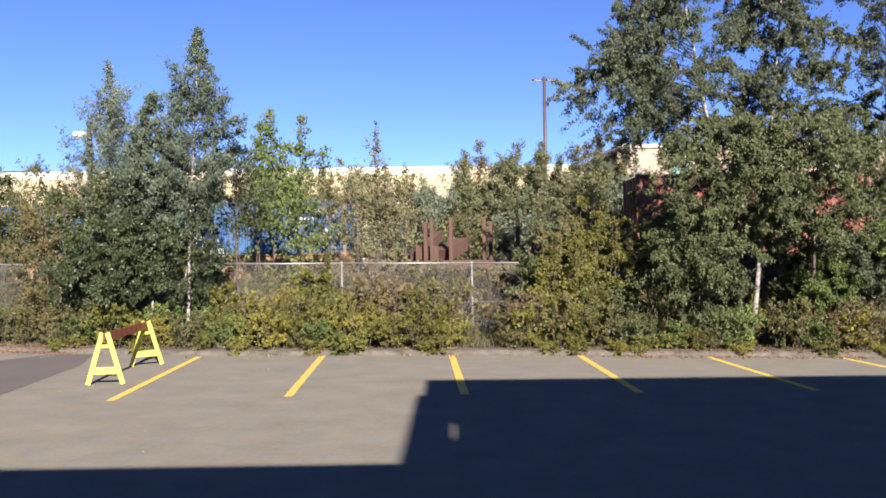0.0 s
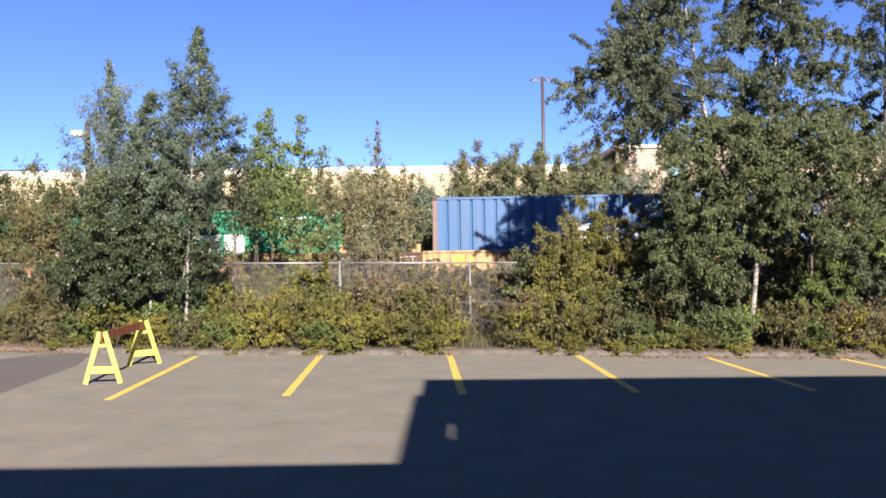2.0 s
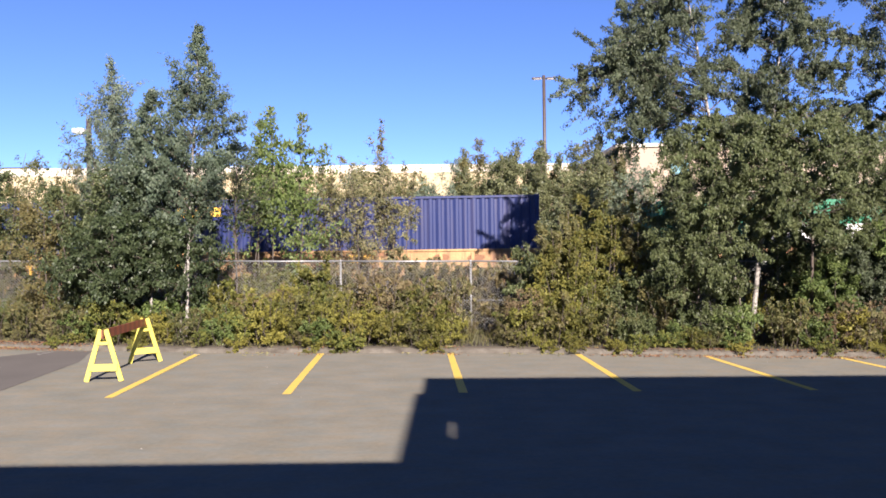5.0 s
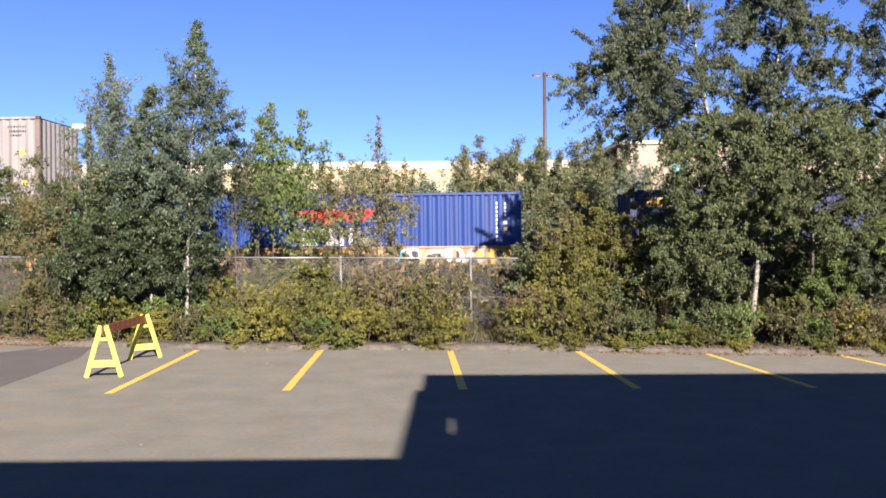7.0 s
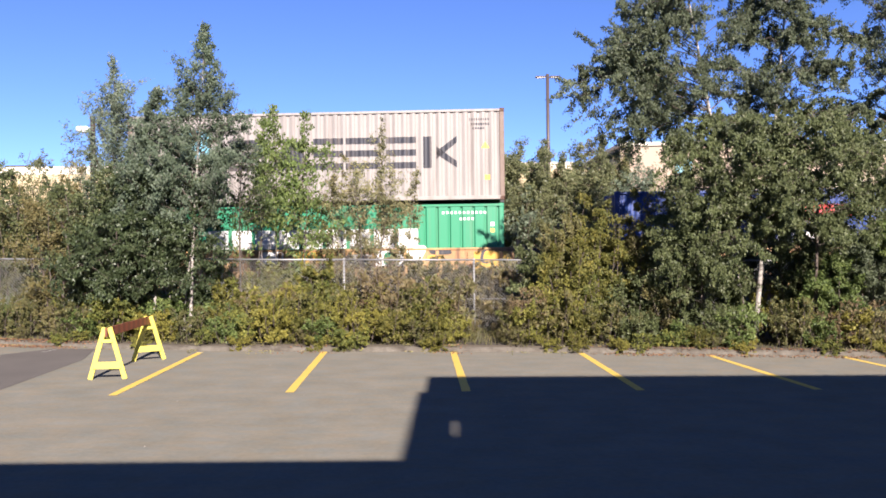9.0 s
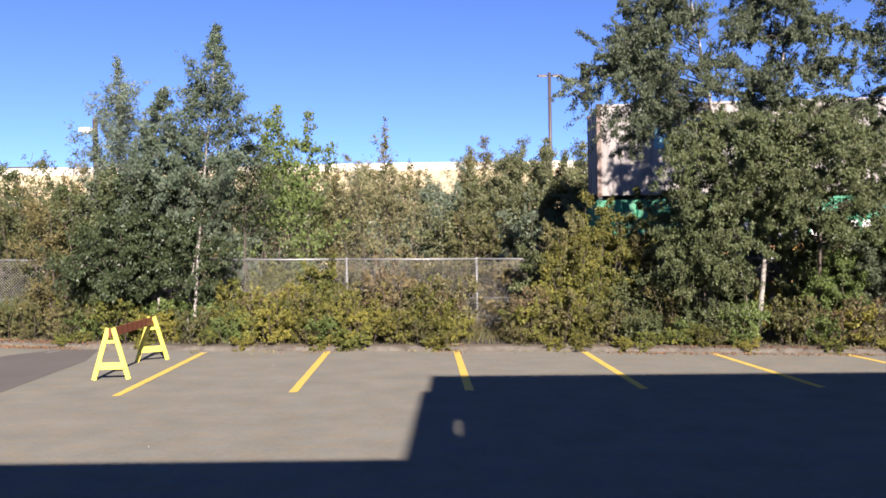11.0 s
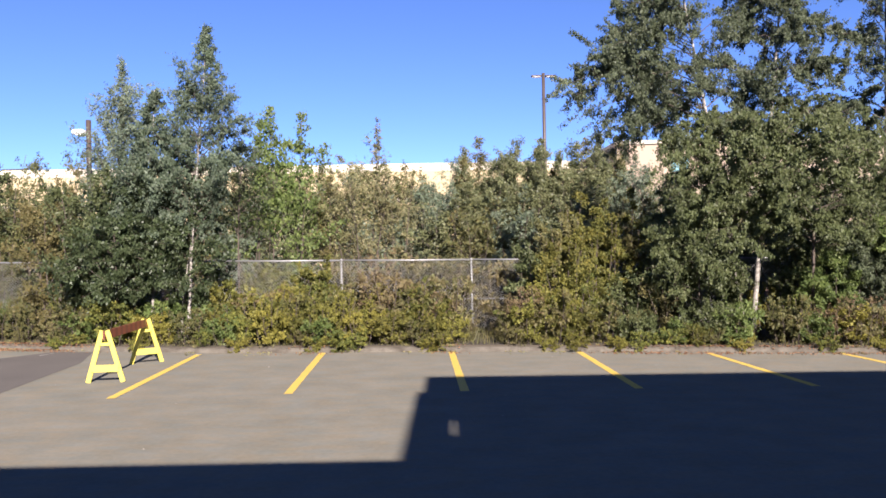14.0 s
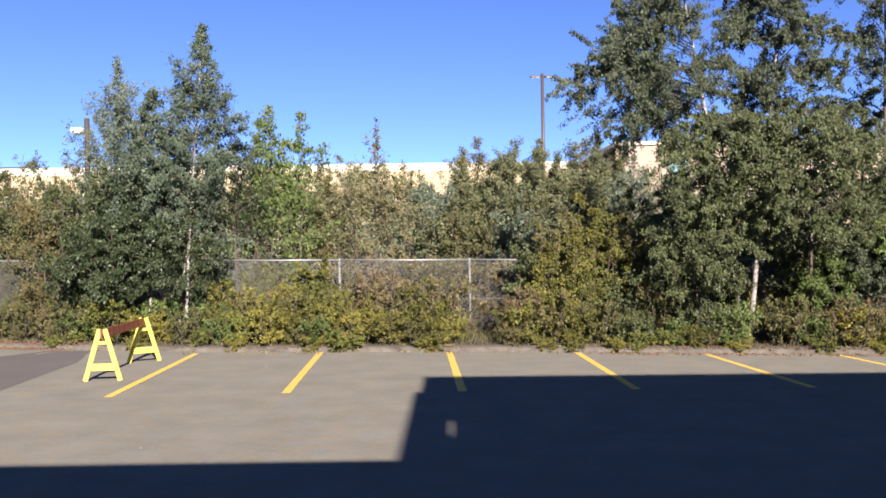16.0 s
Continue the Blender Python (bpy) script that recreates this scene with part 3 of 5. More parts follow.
    SWAY["rowan"] = P("rowan_tree", "olive-brown leaved small tree with bare top twigs", "tree", -1.75, 22.1, 5.0, 1.35, L_RUSSET, BARK, 6000, 43, 0.062, low=0.34, trunk=0.028, limbs=80, shape="vase", rise=0.8, twig=0.26, stems=5, spread=0.4, bare=0.25)
    SWAY["rowan_b"] = P("rowan_tree", "slim twiggy tree with sparse brownish leaves", "tree", -1.4, 22.3, 5.75, 0.35, L_RUSSET, BARK, 700, 46, 0.07, low=0.45, trunk=0.016, limbs=30, shape="cone", rise=0.9, bare=0.2, twig=0.14, lean=0.2)
    SWAY["rowan_c"] = P("rowan_tree", "small twiggy tree with brownish leaves", "tree", -2.6, 22.0, 4.6, 0.8, L_OLIVE, BARK, 1900, 47, 0.068, low=0.25, trunk=0.02, limbs=44, shape="vase", rise=0.8, stems=3, spread=0.3, bare=0.2)
    SWAY["rowan_d"] = P("rowan_tree", "small bushy tree with olive leaves", "tree", -0.75, 22.2, 4.25, 0.7, L_RUSSET, BARK, 2800, 49, 0.064, low=0.5, trunk=0.02, limbs=44, shape="oval", rise=0.8, stems=3, spread=0.3, bare=0.2)
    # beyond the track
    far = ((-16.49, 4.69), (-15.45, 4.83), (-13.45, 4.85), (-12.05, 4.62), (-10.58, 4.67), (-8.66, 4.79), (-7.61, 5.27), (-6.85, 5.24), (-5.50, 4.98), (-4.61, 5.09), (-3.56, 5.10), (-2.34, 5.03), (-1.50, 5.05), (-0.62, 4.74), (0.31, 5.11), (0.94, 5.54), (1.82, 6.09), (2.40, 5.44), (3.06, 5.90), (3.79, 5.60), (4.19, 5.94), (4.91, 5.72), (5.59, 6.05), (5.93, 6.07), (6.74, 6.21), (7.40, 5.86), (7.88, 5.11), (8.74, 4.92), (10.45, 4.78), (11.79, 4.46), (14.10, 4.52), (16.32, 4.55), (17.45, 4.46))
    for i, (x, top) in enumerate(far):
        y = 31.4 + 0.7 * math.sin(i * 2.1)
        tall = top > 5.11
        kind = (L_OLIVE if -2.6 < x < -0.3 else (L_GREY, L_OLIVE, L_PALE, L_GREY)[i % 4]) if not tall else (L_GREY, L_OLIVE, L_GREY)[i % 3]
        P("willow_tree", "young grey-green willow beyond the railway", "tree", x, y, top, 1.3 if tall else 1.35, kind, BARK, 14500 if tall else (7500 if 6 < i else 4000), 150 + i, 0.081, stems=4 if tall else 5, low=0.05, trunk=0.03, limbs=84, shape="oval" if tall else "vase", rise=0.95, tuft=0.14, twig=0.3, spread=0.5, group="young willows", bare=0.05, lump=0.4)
    for i in range(27):
        y = 29.9 + 0.4 * math.sin(i * 1.7)
        x, top = -16.2 + 1.29 * i, 3.78 - 0.3 * math.sin(i * 2.9)
        P("willow_bush", "low willow bush beside the railway", "bush", x, y, top, 1.25, (L_BIRCH, L_GREY, L_OLIVE, L_PALE)[i % 4], BARK, 3000, 250 + i, 0.105, stems=6, low=0.04, trunk=0.02, limbs=54, shape="round", rise=0.6, tuft=0.08, twig=0.32, spread=0.5, group="railway bushes", bare=0.1)
    for i, (x, h) in enumerate(((4.6, 2.3), (5.6, 2.6), (6.6, 2.5), (7.4, 3.2), (8.2, 3.2), (9.0, 3.0), (9.8, 2.9), (10.9, 2.5), (12.0, 2.6))):
        P("willow_bush", "dense shaded bush behind the fence", "bush", x, 21.4 + 0.2 * math.sin(i * 3.0), h, 0.9, L_BIRCH, BARK, 4400, 320 + i, 0.1, stems=5, low=0.04, trunk=0.02, limbs=50, shape="round", rise=0.6, tuft=0.08, twig=0.28, spread=0.4, group="railway bushes", bare=0.1)
    P("rose_bush", "tall yellow-leaved bush against the fence", "bush", -2.75, 19.6, 1.95, 0.5, L_YELLOW, BARK, 4200, 300, 0.085, stems=5, low=0.1, trunk=0.015, limbs=40, shape="vase", rise=0.7, twig=0.2, spread=0.3)
    # yellowing bushes and bushes round the birches
    low_growth = ((2.65, 19.2, 2.5, 0.55, 6500, L_MID), (3.0, 19.1, 3.1, 0.62, 8500, L_OLIVE), (3.5, 19.1, 3.45, 0.65, 9000, L_YELLOW), (3.3, 18.5, 2.5, 0.55, 6500, L_YELLOW), (4.05, 19.2, 3.4, 0.55, 6500, L_YELLOW), (2.8, 18.2, 1.4, 0.5, 3600, L_HEDGE), (4.65, 19.2, 3.5, 0.62, 8500, L_YELLOW), (5.2, 19.4, 3.4, 0.55, 6000, L_OLIVE), (4.6, 17.7, 0.6, 0.35, 1800, L_MID),
                     (9.1, 17.7, 2.2, 0.7, 8000, L_BRIGHT), (9.9, 17.6, 2.6, 0.8, 9000, L_BIRCH), (10.75, 17.3, 3.1, 0.95, 13000, L_BRIGHT), (12.5, 17.5, 3.3, 1.3, 10000, L_BIRCH),
                     (6.75, 17.4, 0.8, 0.45, 3000, L_BRIGHT), (8.05, 17.5, 0.7, 0.35, 2200, L_OLIVE), (6.3, 17.5, 0.75, 0.45, 2400, L_MID), (4.9, 18.5, 1.6, 0.5, 2600, L_MID), (5.5, 18.2, 1.3, 0.5, 2200, L_OLIVE), (5.9, 18.6, 1.7, 0.5, 2400, L_BIRCH), (8.6, 18.7, 2.4, 0.6, 6500, L_MID), (9.3, 18.8, 2.2, 0.6, 5000, L_OLIVE))
    for i, (x, y, h, w, n, lf) in enumerate(low_growth):
        SWAY["bush_%d" % i] = P("willow_bush", "upright bush with yellowing leaves" if i < 7 else "dense green bush below the birches", "bush", x, y, h, w, lf, BARK, n, 70 + i, 0.064, stems=6, low=0.08, trunk=0.018, limbs=60, shape="oval" if i < 6 else "vase", rise=0.95 if i < 6 else 0.65, twig=0.24, spread=0.4, group="bushes", bare=0.2, lump=0.9, hang=1.2 if i < 6 else 0.6)


def build_hedge():
    kinds = []
    for i, (lf, h, w, n, lab) in enumerate(((L_HEDGE, 1.0, 0.6, 2300, "low rambling bush with yellow-green leaves"), (L_HEDGE, 0.75, 0.6, 2000, "small spreading bush at the kerb"), (L_YELLOW, 1.05, 0.55, 2000, "low bush turning yellow"), (L_DRY, 1.3, 0.5, 1500, "thin brownish bush beside the fence"), (L_BRIGHT, 0.85, 0.6, 2000, "low green bush by the fence"), (L_OLIVE, 1.15, 0.55, 1700, "low olive bush with thin stems"), (L_HEDGE, 1.35, 0.36, 1500, "tall weed stalks with small yellowing leaves"), (L_RUST, 1.3, 0.4, 1300, "dry reddish-brown weed stalks"))):
        kinds.append(plant("low_bush" if i < 6 else "weed_stalk", lab, "bush" if i < 6 else "weed", 40 + i * 3, -20, h, w, lf, BARK, n, 90 + i, 0.072 if i < 6 else 0.055, stems=7 if i < 6 else 10, low=0.1, trunk=0.011 if i < 6 else 0.007, limbs=42 if i < 6 else 60, shape="vase" if i < 6 else "oval", rise=0.55 if i < 6 else 1.0, tuft=0.06, twig=0.17, spread=0.5, group="low bushes", z=-0.03, bare=0.25))
    rng = random.Random(5)

    def put(j, xx, y, sc, tall=1.0):
        ob = copy_thing(kinds[j], pose(xx, y, ground_z(xx, y) - 0.03, 0, 0, rng.random() * 360))
        ob.scale = (sc, sc, sc * tall)
    # front row along the kerb, lumpy, some hang over it
    x = -13.4
    while x < 13.2:
        y = kerb_y(x) + 0.3 + 0.35 * rng.random()
        if 6.95 < x < 7.75:
            put(1, x, y, 0.22)
        elif 0.7 < x < 2.2:
            put(rng.choice((3, 5)), x, y + 0.3, 0.26 + 0.12 * rng.random())
        else:
            dark = 3.9 < x < 7.2
            put(rng.choice((4, 5, 4, 5) if dark else (5, 5, 4, 1, 5) if x < -7.4 else (0, 1, 4, 0, 5, 4) if x < -4.6 else (0, 1, 2, 0, 4, 2) if x < -1.5 else (4, 0, 4, 1, 5) if x > 7.5 else (0, 1, 5, 2, 3, 5)), x, y, (0.45 if dark else 0.58) + (0.25 if dark else 0.38) * rng.random(), 0.85 + 0.35 * rng.random())
            x += 0.45 * dark
        x += 0.42 + 0.42 * rng.random()
    # tufts that spill over the kerb
    for xx, sc in ((-8.4, 0.42), (-6.4, 0.36), (-4.15, 0.4), (-2.45, 0.46), (-1.62, 0.6), (-1.9, 0.42), (0.2, 0.56), (0.0, 0.4), (2.6, 0.4), (3.2, 0.46), (4.1, 0.42), (6.7, 0.42), (8.4, 0.46), (9.6, 0.42)):
        put(2 if xx in (0.2, 3.2) else 0, xx, kerb_y(xx) + 0.1, sc, 0.9)
    for i in range(22):
        xx = -12.5 + 25 * rng.random()
        if 6.8 < xx < 7.8:
            continue
        put(rng.choice((0, 1, 2, 5)), xx, kerb_y(xx) + 0.1 + 0.15 * rng.random(), 0.25 + 0.28 * rng.random())
    # taller second row
    x = -13.0
    while x < 13.2:
        y = kerb_y(x) + 1.25 + 0.5 * rng.random()
        mid = -4.9 < x < 0.75
        if not 0.75 < x < 2.6 and not 3.9 < x < 8.0:
            put(rng.choice((3, 3, 5, 7, 2) if -1.4 < x < 0.75 else (0, 2, 0, 5, 4) if mid else (5, 5, 4, 5) if x < -7.4 else (4, 0, 4, 1, 4)), x, y, (0.94 if mid else 0.66) + 0.36 * rng.random(), 0.9 + 0.25 * rng.random())
        x += 0.5 + 0.35 * rng.random()
    # against the fence
    x = -4.9
    while x < 2.8:
        y = FENCE_Y - 0.55 + 0.2 * rng.random()
        put(rng.choice((0, 2, 5) if x < -2.0 else (3, 7, 3, 5)), x, y, (0.72 + 0.42 * rng.random()) * (1.0 if x < 0.4 else 0.3 if x < 1.9 else 0.6), 1.05)
        x += 0.5 + 0.3 * rng.random()
    # dry and yellow clumps
    for j, xx, d, sc in ((3, -8.6, 0.3, 0.5), (3, -8.2, 0.5, 0.6), (2, -4.6, 0.7, 0.7), (2, -2.9, 1.0, 1.0), (2, -2.6, 0.6, 0.7), (3, -3.9, 1.5, 0.9), (7, -3.2, 1.7, 1.0), (3, -0.9, 0.9, 0.75), (2, -0.5, 0.6, 0.7), (3, -0.2, 1.1, 0.85), (7, 0.3, 1.0, 0.9), (2, 0.15, 0.3, 0.6), (3, 0.3, 1.4, 0.8), (7, 1.9, 1.9, 0.8), (3, 2.2, 1.2, 0.6), (2, 2.8, 0.6, 0.6), (2, 3.6, 0.7, 0.7), (7, 8.9, 0.5, 0.8), (3, 9.3, 0.4, 0.75), (7, 9.8, 0.6, 0.8), (3, 10.4, 0.5, 0.7), (2, 6.2, 0.5, 0.45)):
        put(j, xx, kerb_y(xx) + d, sc)
    for j, xx, d, sc in ((1, 4.9, 0.25, 0.4), (4, 5.35, 0.3, 0.45), (1, 5.8, 0.35, 0.4), (5, 6.1, 0.25, 0.42), (4, 6.6, 0.3, 0.45), (5, 5.6, 0.9, 0.5), (5, 6.5, 1.0, 0.5)):
        put(j, xx, kerb_y(xx) + d, sc, 0.8)
    # weeds that stand between the bushes
    for i in range(64):
        xx = -9.0 + 18.5 * rng.random()
        if 3.9 < xx < 8.0 or 0.4 < xx < 1.9 or -7.6 < xx < -5.3:
            continue
        put(7 if -1.6 < xx < 2.6 and rng.random() < 0.6 else 6, xx, kerb_y(xx) + 0.5 + 1.9 * rng.random(), 0.6 + 0.4 * rng.random(), 0.9 + 0.3 * rng.random())
    # behind the fence
    x = -13.5
    while x < 6.5:
        big = -5.2 < x < 4.5
        put(rng.choice((0, 5, 3, 2) if x < -2.6 else (3, 5, 3, 7)), x, FENCE_Y + 0.5 + 0.9 * rng.random(), (1.15 if big else 0.8) + 0.35 * rng.random(), 1.1)
        x += (0.34 if big else 0.75) + 0.16 * rng.random()
    for o in kinds:
        for q in (*o.children, o):
            bpy.data.objects.remove(q)


FENCE_Y = 20.2
build_trees()
build_hedge()


def build_grass():
    rng = np.random.default_rng(7)
    n = 11000
    x = rng.uniform(-13, 13, n)
    y = np.array([kerb_y(v) for v in x]) + 0.2 + rng.random(n) ** 1.3 * 3.6
    z = np.array([ground_z(a, b) for a, b in zip(x, y)])
    h = 0.04 + 0.1 * rng.random(n) ** 2 + np.where((x > 0.4) & (x < 2.8), 0.25 * rng.random(n), 0)
    a = rng.random(n) * 6.28
    base = np.stack([x, y, z - 0.02], 1)
    side = np.stack([np.cos(a), np.sin(a), np.zeros(n)], 1) * 0.006
    tip = base + np.stack([rng.normal(size=n) * 0.25 * h, rng.normal(size=n) * 0.25 * h, h], 1)
    mid = base * 0.45 + tip * 0.55
    mid[:, 2] += 0.03
    q = np.stack([base - side, base + side, mid + side * 0.8, tip], 1)
    tagged(quads("grass", q, L_OLIVE), "dry grass and weeds on the verge", "grass", kind="stuff")


build_grass()


def build_litter():
    rng = np.random.default_rng(17)
    n = 6000
    x = rng.uniform(-13, 13, n)
    x = x[np.array([noise.noise((v * 1.3, 4, 0)) + 0.6 * noise.noise((v * 5, 1, 0)) for v in x]) > 0.12]
    n = len(x)
    off = np.where(rng.random(n) < 0.72, 0.06 + 0.5 * rng.random(n), -0.5 * rng.random(n) ** 2.6)
    k = np.array([kerb_y(v) for v in x])
    z = np.array([lot_z(v) for v in x]) + np.where(off > 0.05, 0.125, np.where(off > 0, 0.09, 0.01))
    c = np.stack([x, k + off, z], 1)
    leaves("fallen_leaves", c, L_DRY, None, rng, 0.045, "fallen leaves and bits of litter along the kerb")
    # drifts of red-brown litter where the trees stand close
    x = np.concatenate([rng.normal(m, w, k) for m, w, k in ((4.6, 0.6, 260), (6.4, 0.9, 500), (8.3, 0.6, 240), (10.2, 0.7, 360), (-9.6, 0.8, 900), (-8.4, 0.4, 200), (0.4, 0.3, 100), (-2.6, 0.4, 100))])
    off = 0.2 - 0.62 * rng.random(len(x)) ** 1.5
    k = np.array([kerb_y(v) for v in x])
    z = np.array([lot_z(v) for v in x]) + np.where(off > 0.05, 0.125, np.where(off > 0, 0.09, 0.01))
    leaves("leaf_litter", np.stack([x, k + off, z], 1), L_LITTER, None, rng, 0.04, "drifts of red-brown leaf litter at the kerb", 0.0)
    # small stones scattered on the lot
    n = 60
    x, y = rng.uniform(-10, 7, n), rng.uniform(8.6, 17.2, n)
    verts, faces = [], []
    for px, py in zip(x, y):
        r, i, z = 0.005 + 0.009 * rng.random() ** 2, len(verts), lot_z(px)
        verts += [(px - r, py, z), (px, py - 0.8 * r, z), (px + r, py + 0.2 * r, z), (px, py + r, z), (px + 0.2 * r, py, z + 0.9 * r)]
        faces += [(i, i + 1, i + 4), (i + 1, i + 2, i + 4), (i + 2, i + 3, i + 4), (i + 3, i, i + 4)]
    tagged(raw("loose_stones", verts, faces, GRIT), "small pale stones scattered on the asphalt", "stones", kind="stuff")


build_litter()


# ---- chain-link fence ----


def build_fence():
    f = thing("fence", pose(0, 0, 0), "galvanised chain-link fence with pipe posts and rails", "fence", kind="structure")
    posts = [-23.6, -20.5, -17.4, -14.3, -11.3, -8.25, -5.2, -2.13, 1.15, 4.2, 7.25, 10.3, 13.35, 16.4, 19.5]
    def base(x):
        return lot_z(x) + 0.13
    for x in posts:
        bm = bmesh.new()
        tube(bm, [(x, FENCE_Y, base(x) - 0.1), (x, FENCE_Y, base(x) + 1.82)], [0.026, 0.026], 10)
        tube(bm, [(x, FENCE_Y, base(x) + 1.82), (x, FENCE_Y, base(x) + 1.85), (x, FENCE_Y, base(x) + 1.885)], [0.038, 0.038, 0.012], 10)
        part("post", bm, POST, f, smooth=True)
    for a, b in zip(posts, posts[1:]):
        bm = bmesh.new()
        tube(bm, [(a, FENCE_Y, base(a) + 1.84), ((a + b) / 2, FENCE_Y, (base(a) + base(b)) / 2 + 1.832), (b, FENCE_Y, base(b) + 1.84)], [0.022] * 3, 8)
        part("top_rail", bm, STEEL, f, smooth=True)
        if b - a > 1:
            bm = bmesh.new()
            tube(bm, [(a, FENCE_Y + 0.02, base(a) + 0.85), (b, FENCE_Y + 0.02, base(b) + 0.85)], [0.014] * 2, 6)
            part("middle_rail", bm, STEEL, f, smooth=True)
        # woven wires: two sets of slanting wires
        verts, faces, step, r, hh = [], [], 0.075, 0.0042, 1.76
        zb = (base(a) + base(b)) / 2 + 0.06
        for sgn in (1, -1):
            k = a - hh if sgn > 0 else a
            while k < (b if sgn > 0 else b + hh):
                lo, hi = (a - k) * sgn, (b - k) * sgn
                t0, t1 = max(0, min(lo, hi)), min(hh, max(lo, hi))
                if t1 - t0 > 0.03:
                    i = len(verts)
                    for t in (t0, t1):
                        px, pz, py = k + sgn * t, zb + t, FENCE_Y - 0.03 + sgn * 0.0015
                        verts += [(px - r, py, pz), (px + r, py, pz), (px, py - 1.7 * r, pz)]
                    faces += [(i, i + 1, i + 4, i + 3), (i + 1, i + 2, i + 5, i + 4), (i + 2, i, i + 3, i + 5)]
                k += step
        raw("wire_mesh", verts, faces, WIRE, f, kind="stuff")


build_fence()


# ---- railway ----
TRACK_DIR = Vector((math.cos(TRACK_LEAN), -math.sin(TRACK_LEAN), 0))
SPEED = 7.5


def on_track(s, z=0.0):
    """The pose at s metres along the track from x = 0, facing along it."""
    p = Vector((0, TRACK_Y, RAIL_Z + z)) + TRACK_DIR * s
    return pose(p.x, p.y, p.z, 0, 0, -math.degrees(TRACK_LEAN))


def build_track():
    t = thing("railway_track", on_track(0), "steel rails on wooden ties and ballast", "railway track", kind="structure")
    bm = bmesh.new()
    for i in range(-130, 130):
        a, b = i * 1.0, i * 1.0 + 1.0
        v = [bm.verts.new((a, y, z)) for y, z in ((-2.9, -0.75), (-1.75, -0.24), (1.75, -0.24), (2.9, -0.75))] + [bm.verts.new((b, y, z)) for y, z in ((2.9, -0.75), (1.75, -0.24), (-1.75, -0.24), (-2.9, -0.75))]
        for q in ((0, 1, 6, 7), (1, 2, 5, 6), (2, 3, 4, 5)):
            bm.faces.new([v[k] for k in q])
    part("ballast", bm, BALLAST, t, kind="stuff")
    for y in (-0.75, 0.75):
        bm = bmesh.new()
        box(bm, -130, 130, y - 0.036, y + 0.036, -0.04, 0)
        box(bm, -130, 130, y - 0.01, y + 0.01, -0.14, -0.04)
        box(bm, -130, 130, y - 0.07, y + 0.07, -0.165, -0.14)
        part("rail", bm, RAIL, t)
    tie = None
    for i in range(-60, 61):
        if tie is None:
            bm = bmesh.new()
            box(bm, -0.11, 0.11, -1.3, 1.3, -0.3, -0.165, 0.01)
            tie = part("tie", bm, TIE, t)
        else:
            ob = new("tie", tie.data)
            ob.parent = t
            ob.matrix_basis = pose(i * 0.55, 0, 0)
    tie.matrix_basis = pose(-33, 0, 0)


build_track()


def paint(name, c, c2=None, rough=0.5, spread=0.7, dirt=0.3, stain=(0.16, 0.12, 0.09)):
    """Weathered paint: faint mottling, and dirt that runs down in streaks."""
    m = material(name, c, c2 or tuple(v * 0.82 for v in c), rough, 1.2, 30, 0.05, spread=spread)
    n, l = m.node_tree.nodes, m.node_tree.links
    co, mp, ns, mr, mx = (n.new("ShaderNode" + k) for k in ("TexCoord", "Mapping", "TexNoise", "MapRange", "Mix"))
    mp.inputs["Scale"].default_value = (7.0, 7.0, 0.35)
    ns.inputs["Scale"].default_value, ns.inputs["Detail"].default_value = 1.0, 5
    l.new(co.outputs["Object"], mp.inputs[0])
    l.new(mp.outputs[0], ns.inputs["Vector"])
    mr.inputs[1].default_value, mr.inputs[2].default_value, mr.inputs[4].default_value = 0.48, 0.78, dirt * 2
    l.new(ns.outputs["Fac"], mr.inputs[0])
    l.new(mr.outputs[0], mx.inputs[0])
    mx.data_type = "RGBA"
    base = n["Principled BSDF"].inputs["Base Color"]
    l.new(base.links[0].from_socket, mx.inputs[6])
    mx.inputs[7].default_value = (*stain, 1)
    l.new(mx.outputs[2], base)
    return m


WHITE = paint("white_paint", (0.605, 0.596, 0.571), dirt=0.15)
INK = paint("dark_grey_paint", (0.0314, 0.0314, 0.0371))
RED = paint("red_paint", (0.428, 0.0343, 0.0286))
AMBER = paint("amber_paint", (0.78, 0.48, 0.05), dirt=0.12)
CYAN = paint("pale_blue_paint", (0.143, 0.343, 0.412))
SILL = paint("faded_yellow_steel", (0.36, 0.23, 0.092), (0.24, 0.13, 0.052), 0.65, 0.28, 0.5, (0.1, 0.045, 0.022))
SILL_BRIGHT = paint("bright_yellow_panel", (0.486, 0.286, 0.0286))
RUST = material("brown_rusty_steel", (0.0461, 0.023, 0.0141), (0.0781, 0.0389, 0.023), 0.8, 2.5, 30, 0.4)
PLATFORM = material("worn_brown_paint", (0.034, 0.022, 0.018), (0.06, 0.037, 0.028), 0.75, 3, 35, 0.4)
HOUSING = material("weathered_dark_housing", (0.03, 0.026, 0.024), (0.048, 0.039, 0.034), 0.7, 5, 40, 0.3)
DARK = material("dark_steel", (0.0171, 0.016, 0.0155), (0.0286, 0.0228, 0.02), 0.7, 4, 40, 0.2)
CARD = paint("pale_yellow_card", (0.4, 0.36, 0.22), dirt=0.2)
STAIN = material("rust_stain", (0.2, 0.1, 0.045), (0.13, 0.06, 0.028), 0.8, 6, 40, 0.2)
GRIME = paint("grey_stencil", (0.257, 0.245, 0.228))

PROFILES = {"deep": (0.278, 0.036), "wide": (0.38, 0.05)}


